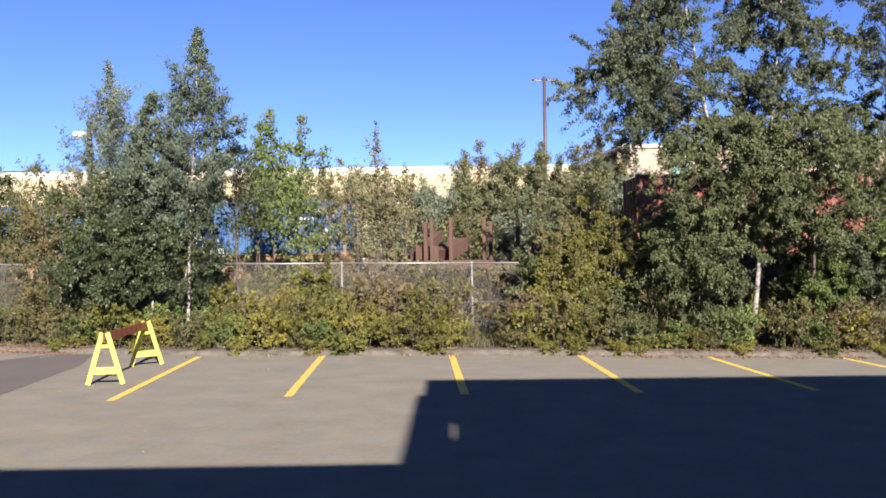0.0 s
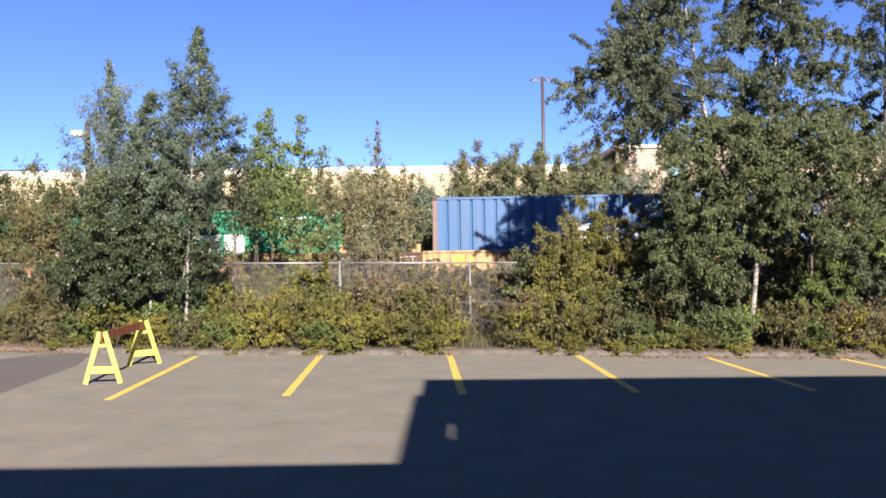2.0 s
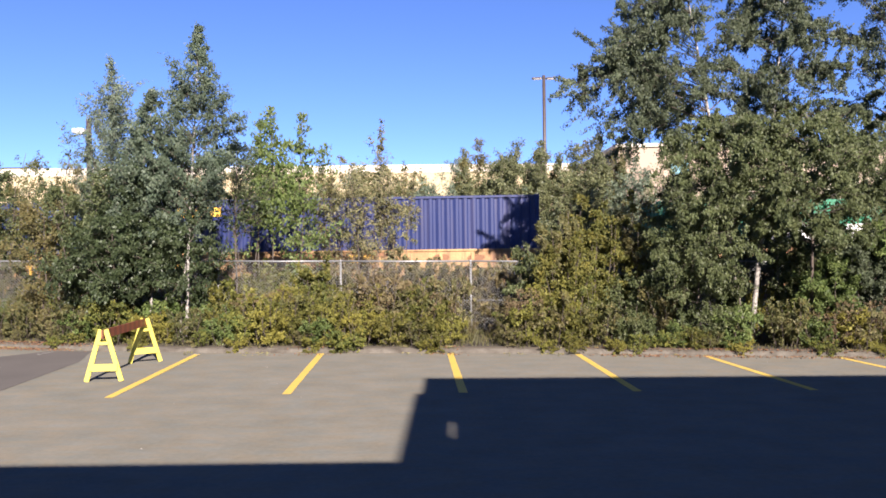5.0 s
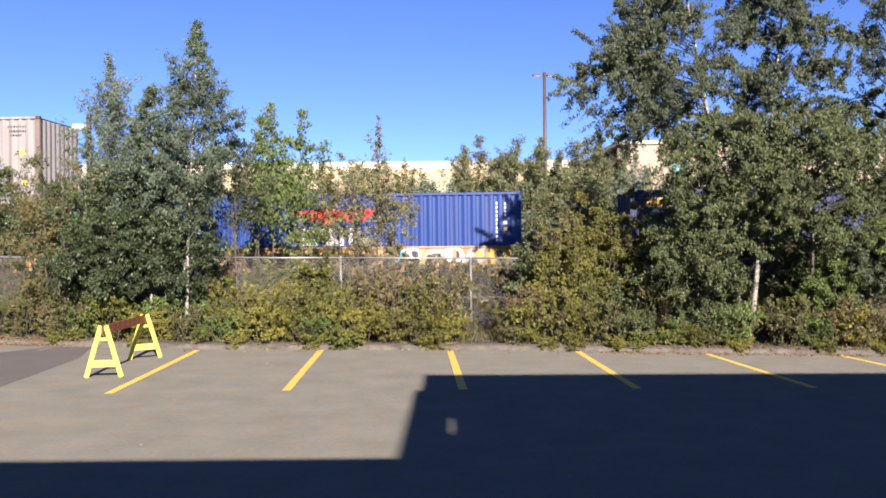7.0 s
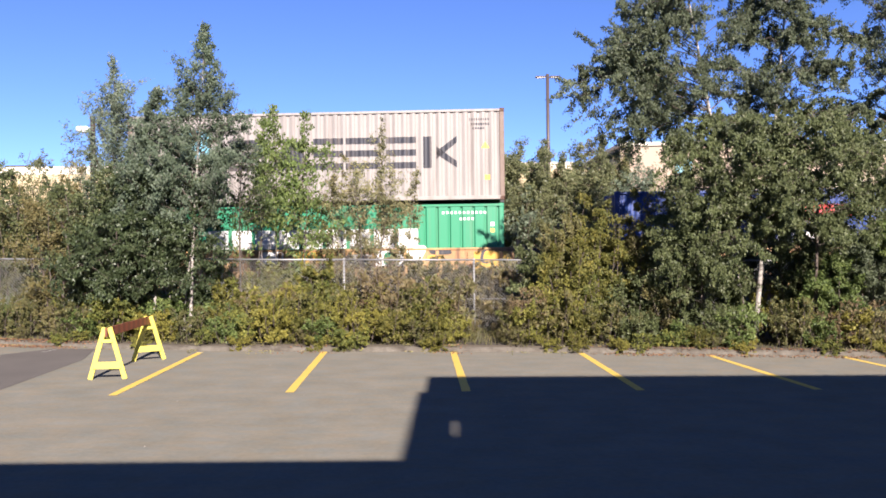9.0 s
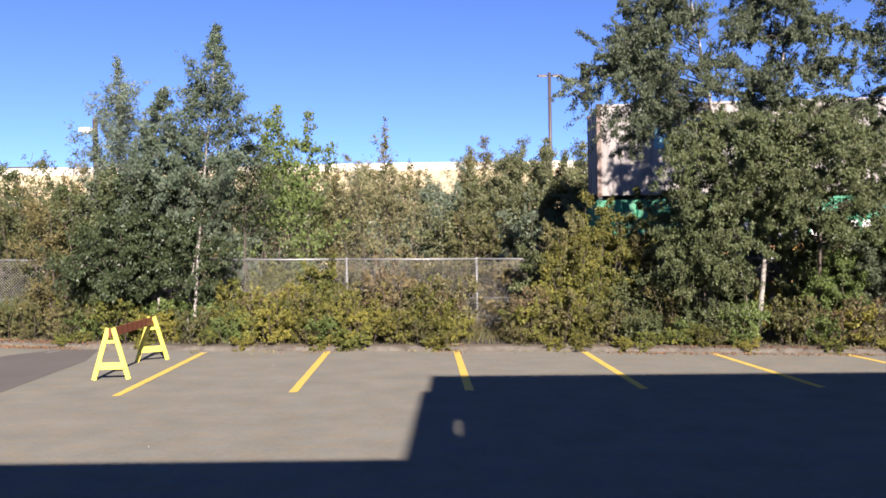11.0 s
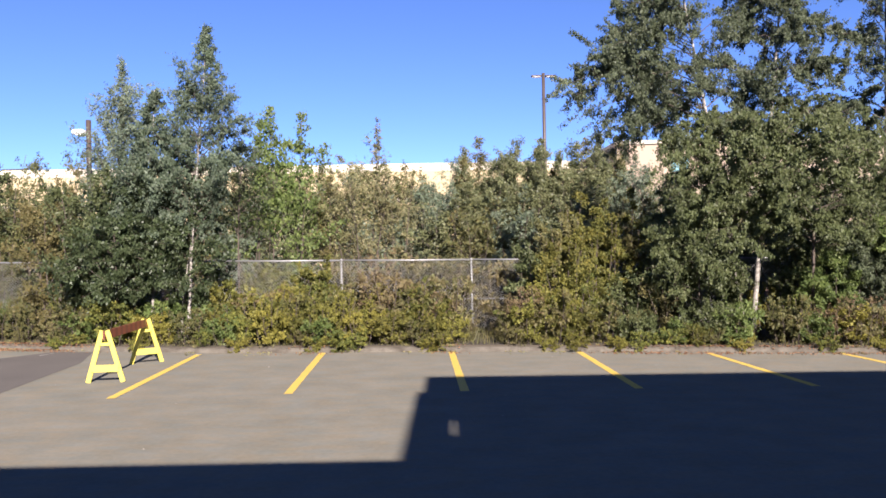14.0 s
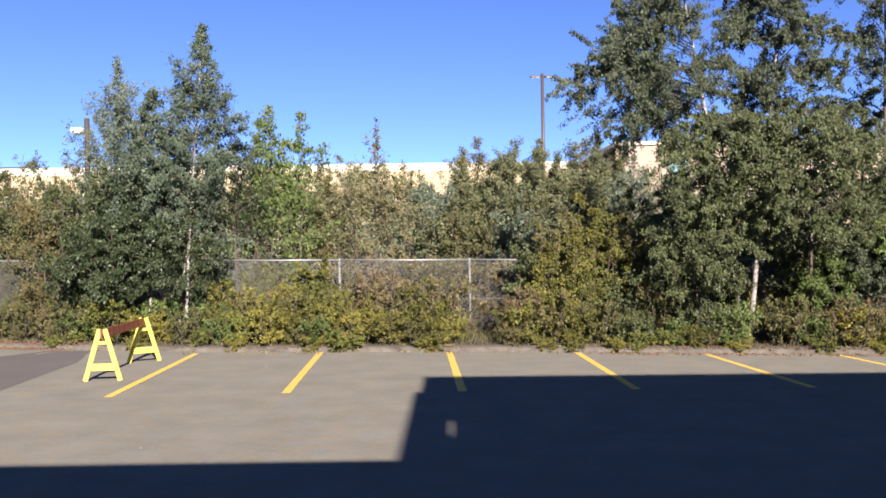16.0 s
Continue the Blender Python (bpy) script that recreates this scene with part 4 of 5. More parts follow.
def ridges(x0, x1, kind):
    """Breakpoints (x, depth) of a corrugated sheet; depth 0 is the outer face."""
    p, d = PROFILES[kind]
    out = []
    n = max(1, round((x1 - x0) / p))
    p = (x1 - x0) / n
    flat = (0.27, 0.12, 0.27) if kind == "deep" else (0.74, 0.05, 0.1)
    for i in range(n):
        b = x0 + i * p
        out += [(b, 0.0), (b + p * flat[0], 0.0), (b + p * (flat[0] + flat[1]), d), (b + p * (flat[0] + flat[1] + (0.26 if kind == "deep" else 0.09)), d)]
    return out + [(x1, 0.0)]


def sheet(bm, prof, fn, z0, z1):
    v = [(bm.verts.new(fn(x, d, z0)), bm.verts.new(fn(x, d, z1))) for x, d in prof]
    for (a, b), (c, e) in zip(v, v[1:]):
        bm.faces.new((a, c, e, b))


def mark(bm, prof, y, quad):
    """A painted shape that lies on the corrugated near side: x0, x1, low and high at x0, low and high at x1."""
    x0, x1, a0, b0, a1, b1 = quad
    xs = sorted({x0, x1, *[x for x, d in prof if x0 < x < x1]})
    ds = np.interp(xs, [p[0] for p in prof], [p[1] for p in prof])
    v = []
    for x, d in zip(xs, ds):
        f = (x - x0) / (x1 - x0)
        v.append((bm.verts.new((x, y + d - 0.005, a0 + (a1 - a0) * f)), bm.verts.new((x, y + d - 0.005, b0 + (b1 - b0) * f))))
    for (a, b), (c, e) in zip(v, v[1:]):
        bm.faces.new((a, c, e, b))


CARS = []      # (object, s at 9 s, height over the rail)


def container(label, mat, lead, z, high, kind="deep", frame_mat=None, marks=()):
    """A 40 ft container; its origin is the middle of its leading lower edge. marks: (name, material, shapes)."""
    L, W = 12.19, 2.44
    c = thing("shipping_container", on_track(lead - SPEED * 9, z), label, "shipping container", "containers on the train")
    CARS.append((c, lead, z))
    frame_mat = frame_mat or mat
    prof = ridges(-L + 0.13, -0.13, kind)
    y0, y1 = -W / 2, W / 2
    for y, sg in ((y0, 1), (y1, -1)):
        bm = bmesh.new()
        sheet(bm, prof, lambda x, d, zz, y=y, sg=sg: (x, y + sg * (d + 0.02), zz), 0.12, high - 0.09)
        part("side_wall", bm, mat, c)
        bm = bmesh.new()
        box(bm, -L + 0.1, -0.1, min(y, y + sg * 0.06), max(y, y + sg * 0.06), high - 0.1, high - 0.02, 0.008)
        part("top_rail", bm, mat, c)
        bm = bmesh.new()
        box(bm, -L + 0.1, -0.1, min(y, y + sg * 0.06), max(y, y + sg * 0.06), 0.02, 0.14, 0.008)
        part("bottom_rail", bm, mat, c)
    ep = ridges(y0 + 0.1, y1 - 0.1, "deep")
    bm = bmesh.new()
    sheet(bm, ep, lambda x, d, zz: (-0.03 - d, x, zz), 0.1, high - 0.09)
    part("end_wall", bm, mat, c)
    for sy in (-1, 1):
        bm = bmesh.new()
        box(bm, -L + 0.02, -L + 0.07, min(0.01 * sy, sy * (W / 2 - 0.1)), max(0.01 * sy, sy * (W / 2 - 0.1)), 0.1, high - 0.09, 0.01)
        for k in (0.3, 0.85):
            tube(bm, [(-L, sy * k, 0.1), (-L, sy * k, high - 0.12)], [0.018] * 2, 6)
        part("door", bm, mat, c)
    bm = bmesh.new()
    prof_r = ridges(-L + 0.1, -0.1, "wide")
    v = [(bm.verts.new((x, y0 + 0.06, high - 0.035 - d * 0.5)), bm.verts.new((x, y1 - 0.06, high - 0.035 - d * 0.5))) for x, d in prof_r]
    for (a, b), (e, f) in zip(v, v[1:]):
        bm.faces.new((a, b, f, e))
    part("roof", bm, mat, c)
    bm = bmesh.new()
    box(bm, -L + 0.1, -0.1, y0 + 0.06, y1 - 0.06, 0.06, 0.12)
    part("floor", bm, DARK, c)
    for x in (-L, 0):
        for y in (y0, y1):
            bm = bmesh.new()
            xa, ya = (x, x + 0.15) if x < -1 else (x - 0.15, x), (y, y + 0.13) if y < 0 else (y - 0.13, y)
            box(bm, *xa, *ya, 0.11, high - 0.11, 0.015)
            part("corner_post", bm, frame_mat, c)
            for za in (0.0, high - 0.118):
                bm = bmesh.new()
                box(bm, xa[0] - (0.004 if x < -1 else 0), xa[1] + (0.004 if x > -1 else 0), ya[0] - 0.004, ya[1] + 0.004, za, za + 0.118, 0.012)
                part("corner_casting", bm, RUST if frame_mat is not mat else frame_mat, c)
    for nm, mt, shapes in marks:
        groups = [shapes] if nm == "number_bars" else [[q] for q in shapes]
        for g in groups:
            bm = bmesh.new()
            for q in g:
                mark(bm, prof, y0 + 0.02, q if len(q) == 6 else (q[0], q[1], q[2], q[3], q[2], q[3]))
            part(nm, bm, mt, c, kind="stuff" if nm == "number_bars" else "")
    return c


def bars(x0, x1, z0, z1, n, fill=0.7):
    w = (x1 - x0) / n
    return [(x0 + i * w, x0 + i * w + w * fill, z0, z1) for i in range(n)]


def truck_under(c, xt):
    tr = new("truck")
    tr.parent = c
    tr.matrix_basis = pose(xt, 0, 0)
    for sy in (-1, 1):
        bm = bmesh.new()
        beam(bm, (-0.95, sy * 0.98, 0.5), (-0.3, sy * 0.98, 0.62), 0.14, 0.2)
        beam(bm, (0.95, sy * 0.98, 0.5), (0.3, sy * 0.98, 0.62), 0.14, 0.2)
        box(bm, -0.35, 0.35, sy * 0.98 - 0.09, sy * 0.98 + 0.09, 0.32, 0.74, 0.03)
        part("side_frame", bm, DARK, tr)
    for xw in (-0.85, 0.85):
        for sy in (-1, 1):
            bm = bmesh.new()
            tube(bm, [(xw, sy * 0.69, 0.42), (xw, sy * 0.71, 0.42), (xw, sy * 0.83, 0.42)], [0.445, 0.42, 0.42], 24)
            part("wheel", bm, RUST, tr)


def well_car(lead, graffiti=0, bright=True):
    """A well car: yellow side sills with ribs, brown end platforms, two trucks; the lead is that of its container."""
    c = thing("well_car", on_track(lead - SPEED * 9, 0), "faded yellow well car with brown end platforms" + ("" if graffiti == 0 else ", sprayed with graffiti"), "railway car", "train cars")
    CARS.append((c, lead, 0.0))
    a, b = -12.5, 0.3
    for sy in (-1, 1):
        y = sy * 1.42
        bm = bmesh.new()
        box(bm, a, b, y - 0.03, y + 0.03, 0.38, 1.5)
        box(bm, a, b, y - 0.06, y + 0.06, 1.48, 1.55, 0.01)
        box(bm, a, b, y - 0.08, y + 0.08, 0.3, 0.4, 0.01)
        for i in range(13):
            x = a + 0.4 + i * 1.0
            box(bm, x - 0.05, x + 0.05, y - 0.09, y + 0.09, 0.4, 1.46)
        part("side_sill", bm, SILL, c)
    bm = bmesh.new()
    box(bm, a, b, -1.36, 1.36, 0.26, 0.33)
    part("well_floor", bm, RUST, c)
    for x0, e in ((b, 1), (a, -1)):
        def span(u0, u1, e=e, x0=x0):
            """From u0 to u1 metres outwards from the well's end."""
            return (x0 + u0, x0 + u1) if e > 0 else (x0 - u1, x0 - u0)
        # deck, centre sill and end beam
        bm = bmesh.new()
        box(bm, *span(0.0, 1.7), -1.4, 1.4, 1.42, 1.5, 0.015)
        box(bm, *span(0.0, 1.95), -0.38, 0.38, 0.62, 1.1, 0.02)
        box(bm, *span(0.0, 0.14), -1.4, 1.4, 0.55, 1.42)
        box(bm, *span(1.5, 1.66), -1.38, 1.38, 1.12, 1.42, 0.02)
        part("end_platform", bm, PLATFORM, c)
        # upright guide that the container sits against
        bm = bmesh.new()
        box(bm, *span(0.06, 0.2), -1.44, -1.3, 1.5, 1.78, 0.02)
        box(bm, *span(0.2, 0.34), -1.43, -1.34, 1.5, 1.62, 0.02)
        part("container_guide", bm, SILL, c)
        bm = bmesh.new()
        box(bm, *span(-1.25, -0.1), -1.456, -1.452, 0.9, 1.42)
        part("end_panel", bm, SILL_BRIGHT if bright else SILL, c)
        truck_under(c, sum(span(0.86, 0.86)) / 2)
        if e < 0:
            # solid side plate that carries the stencil
            for sy in (-1, 1):
                bm = bmesh.new()
                box(bm, *span(0.0, 1.32), sy * 1.4 - 0.012, sy * 1.4 + 0.012, 0.95, 1.46)
                box(bm, *span(0.0, 1.34), sy * 1.4 - 0.035, sy * 1.4 + 0.035, 1.44, 1.52, 0.01)
                box(bm, *span(1.3, 1.36), sy * 1.4 - 0.03, sy * 1.4 + 0.03, 0.95, 1.46)
                part("side_plate", bm, RUST, c)
            bm = bmesh.new()
            for u, z in ((1.42, 1.3), (1.56, 1.22)):
                tube(bm, [(span(u, u)[0], -1.36, 0.7), (span(u, u)[0], -1.36, z), (span(u + 0.18, u + 0.18)[0], -1.2, z + 0.1)], [0.022] * 3, 6)
            tube(bm, [(span(1.3, 1.3)[0], -1.3, 1.2), (span(1.95, 1.95)[0], -0.9, 1.05)], [0.03] * 2, 6)
            part("air_pipe", bm, DARK, c)
            continue
        # dark side plate with a small pale card holder
        bm = bmesh.new()
        box(bm, *span(0.0, 0.52), -1.412, -1.388, 0.95, 1.5)
        part("side_plate", bm, HOUSING, c)
        bm = bmesh.new()
        box(bm, *span(0.14, 0.4), -1.436, -1.412, 1.12, 1.38)
        part("plate", bm, CARD, c)
        # framed housing of the brake gear
        bm = bmesh.new()
        box(bm, *span(0.56, 1.08), -1.36, -1.0, 0.98, 1.4, 0.01)
        part("brake_box", bm, HOUSING, c)
        bm = bmesh.new()
        for u in (0.54, 1.1):
            box(bm, *span(u - 0.025, u + 0.025), -1.42, -1.35, 0.92, 1.5)
        for z in (0.94, 1.4):
            box(bm, *span(0.54, 1.1), -1.418, -1.355, z - 0.025, z + 0.025)
        part("housing_frame", bm, DARK, c)
        # pipes and levers on the open end
        bm = bmesh.new()
        for u, z0, z1 in ((1.22, 0.85, 1.42), (1.4, 0.6, 1.3), (1.52, 0.9, 1.42)):
            tube(bm, [(span(u, u)[0], -1.34, z0), (span(u, u)[0], -1.34, z1)], [0.02] * 2, 6)
        tube(bm, [(span(1.1, 1.1)[0], -1.36, 1.28), (span(1.45, 1.45)[0], -1.36, 1.08), (span(1.8, 1.8)[0], -1.0, 1.02)], [0.026] * 3, 6)
        box(bm, *span(1.18, 1.34), -1.39, -1.3, 1.1, 1.26, 0.02)
        part("air_pipe", bm, DARK, c)
        # hand brake mast and wheel
        bm = bmesh.new()
        xb = span(1.42, 1.42)[0]
        tube(bm, [(xb, -0.9, 1.5), (xb, -0.9, 2.25)], [0.03] * 2, 6)
        tube(bm, [(xb - 0.03, -0.9, 2.12), (xb + 0.03, -0.9, 2.12)], [0.17] * 2, 12)
        part("hand_brake", bm, DARK, c)
        bm = bmesh.new()
        xs = span(1.62, 1.62)[0]
        for k in range(3):
            tube(bm, [(xs - 0.18, -1.43, 0.5 + 0.33 * k), (xs + 0.18, -1.43, 0.5 + 0.33 * k)], [0.014] * 2, 5)
        for k in (-0.18, 0.18):
            tube(bm, [(xs + k, -1.43, 0.45), (xs + k, -1.43, 1.48)], [0.014] * 2, 5)
        part("ladder", bm, DARK, c)
    # coupler and end hose between the cars
    for x in (b + 2.1, a - 2.1):
        bm = bmesh.new()
        box(bm, x - 0.25, x + 0.2, -0.16, 0.16, 0.7, 0.98, 0.05)
        part("coupler", bm, DARK, c)
    return c


def blob(c, mat, x, z, w, h, turn=0.0, sides=14, power=0.6):
    """A flat sprayed shape on the car's side."""
    bm = bmesh.new()
    v = []
    for i in range(sides):
        a = 2 * math.pi * i / sides
        u = math.copysign(abs(math.cos(a)) ** power, math.cos(a)) * w / 2
        k = math.copysign(abs(math.sin(a)) ** power, math.sin(a)) * h / 2
        v.append(bm.verts.new((x + u + k * turn, -1.458 - 0.0005 * (len(c.children) % 7), z + k)))
    bm.faces.new(v)
    part("graffiti", bm, mat, c)


def graffiti(c, which):
    if which == 3:
        for i, (x, wd, m) in enumerate(((-4.0, 0.5, CYAN), (-3.4, 0.62, WHITE), (-2.75, 0.6, GRIME), (-2.1, 0.62, WHITE), (-1.4, 0.7, GRIME), (-0.75, 0.6, SILL_BRIGHT), (-0.1, 0.5, INK))):
            blob(c, m, x, 1.26, wd, 0.5, 0.3 * (-1) ** i)
            blob(c, INK if i % 2 else SILL_BRIGHT, x + 0.05, 1.3, wd * 0.35, 0.22, -0.2)
        blob(c, RUST, -5.0, 1.18, 1.3, 0.25)
        blob(c, SILL_BRIGHT, -5.8, 1.4, 1.0, 0.1)
    else:
        for x, z, wd, h, m, t in ((-3.5, 1.2, 1.5, 0.6, WHITE, 0.3), (-3.6, 1.15, 0.4, 0.4, GREEN, 0), (-2.75, 1.3, 0.5, 0.5, WHITE, 0.5), (-4.6, 1.1, 1.0, 0.4, GRIME, 0.3), (-2.0, 1.35, 0.7, 0.18, INK, -0.4), (-2.15, 1.15, 0.55, 0.2, SILL_BRIGHT, 0), (-0.55, 1.2, 0.4, 0.45, INK, 0.2), (-0.5, 1.2, 0.3, 0.35, SILL_BRIGHT, 0.2), (-6.2, 1.2, 0.9, 0.45, SILL_BRIGHT, 0.2), (-7.4, 1.2, 0.8, 0.45, WHITE, 0.3)):
            blob(c, m, x, z + 0.08, wd, h, t)


def stroke(c, mat, pts, w=0.035):
    """A sprayed line on the car's side through the points (x, z)."""
    bm = bmesh.new()
    y = -1.459 - 0.0005 * (len(c.children) % 7)
    row = []
    for i, (x, z) in enumerate(pts):
        (x0, z0), (x1, z1) = pts[max(i - 1, 0)], pts[min(i + 1, len(pts) - 1)]
        n = math.hypot(x1 - x0, z1 - z0) or 1.0
        dx, dz = -(z1 - z0) / n * w / 2, (x1 - x0) / n * w / 2
        row.append((bm.verts.new((x - dx, y, z - dz)), bm.verts.new((x + dx, y, z + dz))))
    for (a, b), (e, f) in zip(row, row[1:]):
        bm.faces.new((a, e, f, b))
    part("graffiti", bm, mat, c)


def scrawl(c, mat, x, z, w, h, seed, turns=5):
    """A looping scrawl, w wide and h high."""
    rng = random.Random(seed)
    a, b = rng.random() * 6, 0.25 + 0.3 * rng.random()
    stroke(c, mat, [(x + w * k / 48 + b * w / turns * math.sin(a + 6.283 * turns * k / 48), z + h / 2 * math.cos(a + 6.283 * turns * k / 48 + math.sin(k * 0.7 + seed))) for k in range(49)])


def wear(c, which):
    """Yellow panels, scrawls and rusted patches on the near sill of the cars that carry little paint."""
    panels = (((-9.6, -9.1, 1.18, 1.42), (-7.1, -5.6, 1.0, 1.3), (-11.6, -10.9, 1.1, 1.4)), ((-12.1, -11.2, 1.12, 1.44), (-4.9, -4.1, 1.05, 1.3), (-3.2, -2.7, 1.05, 1.42)), ((-12.2, -11.7, 1.15, 1.45), (-6.0, -5.2, 1.1, 1.4)))[which]
    for k, (x0, x1, z0, z1) in enumerate(panels):
        bm = bmesh.new()
        box(bm, x0, x1, -1.4575 - 0.0007 * k, -1.452, z0, z1)
        part("yellow_panel", bm, SILL_BRIGHT, c)
    for k, (x, w, m) in enumerate((((-8.9, 0.5, RUST), (-7.9, 0.95, INK), (-4.2, 0.6, RUST)), ((-11.0, 0.8, RUST), (-10.1, 0.4, WHITE), (-5.6, 0.5, RUST)), ((-10.9, 0.9, INK), (-8.0, 0.6, RUST)))[which]):
        scrawl(c, m, x, 1.3, w, 0.2, which * 5 + k, 4 + k)
    rng = random.Random(40 + which)
    for k in range(9):
        blob(c, STAIN, -12.0 + 1.35 * k + rng.random(), 1.44 - 0.2 * rng.random(), 0.25 + 0.5 * rng.random(), 0.08 + 0.14 * rng.random(), 0.6 * rng.random(), 12, 0.9)


def stencil(c, text, x, z, size, mat, y=-1.42):
    """Stencilled capacity mark on the end platform."""
    cu = bpy.data.curves.new("stencil", "FONT")
    cu.body, cu.size, cu.align_x, cu.extrude = text, size, "CENTER", 0.002
    tmp = new("stencil", cu)
    me = bpy.data.meshes.new_from_object(tmp.evaluated_get(bpy.context.evaluated_depsgraph_get()))
    bpy.data.objects.remove(tmp)
    me.materials.append(mat)
    ob = new("stencil", me)
    ob.parent = c
    ob.matrix_basis = pose(x, y, z, 90, 0, 0)


BLUE = paint("blue_container", (0.0371, 0.0974, 0.206), dirt=0.1)
GREEN = paint("green_container", (0.0228, 0.194, 0.0941), dirt=0.1)
NAVY = paint("navy_container", (0.0143, 0.0228, 0.0916), dirt=0.1)
ROYAL = paint("royal_blue_container", (0.0139, 0.0392, 0.168), dirt=0.1)
PALE = paint("pale_grey_container", (0.24, 0.22, 0.2), (0.2, 0.183, 0.165), 0.6, 0.5, 0.4, (0.137, 0.114, 0.0974))
OXIDE = paint("oxide_red_container", (0.171, 0.0428, 0.0228), dirt=0.1)
PATINA = material("rusty_frame", (0.16, 0.12, 0.095), (0.11, 0.074, 0.054), 0.7, 4, 30, 0.1)
LOW, HIGH, BED = 2.59, 2.896, 0.36


def build_train():
    zb = RAIL_Z + BED          # lower edge of the lower containers
    w = lambda z: z - zb
    name_z = (w(2.32), w(3.07))
    leads = (65.07, 49.54, 33.72, 18.15, 2.5)
    for i, s in enumerate(leads):
        c = well_car(s, 1 if i in (3, 4) else 0, i > 1)
        if i > 2:
            graffiti(c, i)
        else:
            wear(c, i)
        if i == 2:
            bm = bmesh.new()
            box(bm, -13.35, -12.95, -1.2, -0.8, 1.5, 1.72, 0.03)
            box(bm, -13.05, -12.75, -1.25, -0.85, 1.5, 1.98, 0.03)
            tube(bm, [(-13.4, -1.0, 1.86), (-12.7, -1.0, 1.86)], [0.05] * 2, 8)
            part("winch", bm, OXIDE, c, "rust-red winch")
        stencil(c, "125T", -13.1, 1.14, 0.38, GRIME)
    # blue one: six white blocks
    x = -8.26
    shapes = []
    for wd, kind in ((0.36, "I"), (0.86, "T"), (0.88, "A"), (0.8, "L"), (0.36, "I"), (0.86, "A")):
        if kind == "A":
            shapes += [(x, x + wd * 0.36, name_z[0], name_z[0] + 0.02, name_z[0], name_z[1]), (x + wd * 0.36, x + wd * 0.64, *name_z), (x + wd * 0.64, x + wd, name_z[0], name_z[1], name_z[0], name_z[0] + 0.02)]
        else:
            shapes.append((x + wd * 0.15, x + wd * 0.85, *name_z) if wd > 0.5 else (x, x + wd, *name_z))
        x += wd + 0.03
    container("blue corrugated shipping container with white block marks", BLUE, leads[0], BED, HIGH, "wide", PATINA, (
        ("name_block", WHITE, shapes), ("number_bars", WHITE, bars(-2.1, -0.65, w(3.57), w(3.66), 11, 0.55) + bars(-1.5, -1.0, w(3.35), w(3.43), 4, 0.55)),
        ("badge", WHITE, [(-0.75, -0.6, w(2.9), w(3.05))]), ("warning_mark", AMBER, [(-0.75, -0.6, w(2.72), w(2.86))])))
    ev = [("name_block", WHITE, bars(-9.5, -2.6, w(2.3), w(2.9), 9, 0.84)), ("number_bars", WHITE, bars(-1.95, -0.5, w(3.35), w(3.43), 11, 0.55) + bars(-1.4, -0.9, w(3.15), w(3.23), 4, 0.55)),
          ("badge", WHITE, [(-0.42, -0.3, w(2.95), w(3.08))]), ("warning_mark", AMBER, [(-0.42, -0.3, w(2.76), w(2.88))])]
    container("green corrugated shipping container with white block marks", GREEN, leads[1], BED, LOW, "wide", None, ev)
    container("dark navy shipping container with yellow block marks", NAVY, leads[2], BED, HIGH, "deep", None, (
        ("name_block", AMBER, bars(-11.65, -10.15, w(3.42), w(3.72), 5, 0.86)), ("number_bars", WHITE, bars(-12.0, -11.6, w(3.9), w(3.95), 4))))
    zz = (w(2.33), w(2.88))
    container("royal blue shipping container with red and white marks", ROYAL, leads[3], BED, HIGH, "deep", None, (
        ("wing_mark", RED, [(-7.5, -6.9, w(3.44), w(3.49), w(3.1), w(3.49)), (-6.9, -6.3, w(3.1), w(3.49)), (-6.3, -6.0, w(2.98), w(3.6)), (-6.0, -5.0, w(3.1), w(3.49)), (-5.0, -4.5, w(3.1), w(3.49), w(3.44), w(3.49))]),
        ("name_block", WHITE, [(-7.3, -7.05, zz[0], zz[0] + 0.05, *zz), (-7.05, -6.8, *zz), (-6.8, -6.5, *zz, zz[0], zz[0] + 0.05), (-6.35, -5.65, *zz), (-5.5, -5.1, *zz), (-5.1, -4.85, zz[0], zz[0] + 0.25)]),
        ("number_bars", WHITE, [(-0.8, -0.75, w(2.4) + 0.13 * i, w(2.49) + 0.13 * i) for i in range(10)] + [(-0.53, -0.48, w(3.2) + 0.12 * i, w(3.28) + 0.12 * i) for i in range(4)]),
        ("badge", WHITE, [(-0.56, -0.45, w(2.95), w(3.05))]), ("warning_mark", AMBER, [(-0.56, -0.45, w(2.75), w(2.85))])))
    container("green shipping container below a pale grey one", GREEN, leads[4], BED, LOW, "wide", None, ev)
    zt = BED + LOW + 0.1
    q = lambda z: z - RAIL_Z - zt
    n = (q(4.82), q(5.82))
    m = []
    h = (n[1] - n[0]) / 5
    for x0, x1 in ((-8.85, -7.6), (-6.1, -5.13), (-5.05, -3.95), (-3.75, -2.8)):
        m += [(x0, x1, n[0] + k * h, n[0] + (k + 1) * h) for k in (0, 2, 4)]
    m.append((-2.57, -2.3, *n))
    m += [(-7.45, -7.0, n[0], n[0] + 0.05, n[0], n[1]), (-7.0, -6.65, *n), (-6.65, -6.2, *n, n[0], n[0] + 0.05), (-2.15, -1.5, q(5.25), q(5.5), n[0], n[0] + 0.2), (-2.15, -1.5, q(5.1), q(5.35), n[1] - 0.2, n[1])]
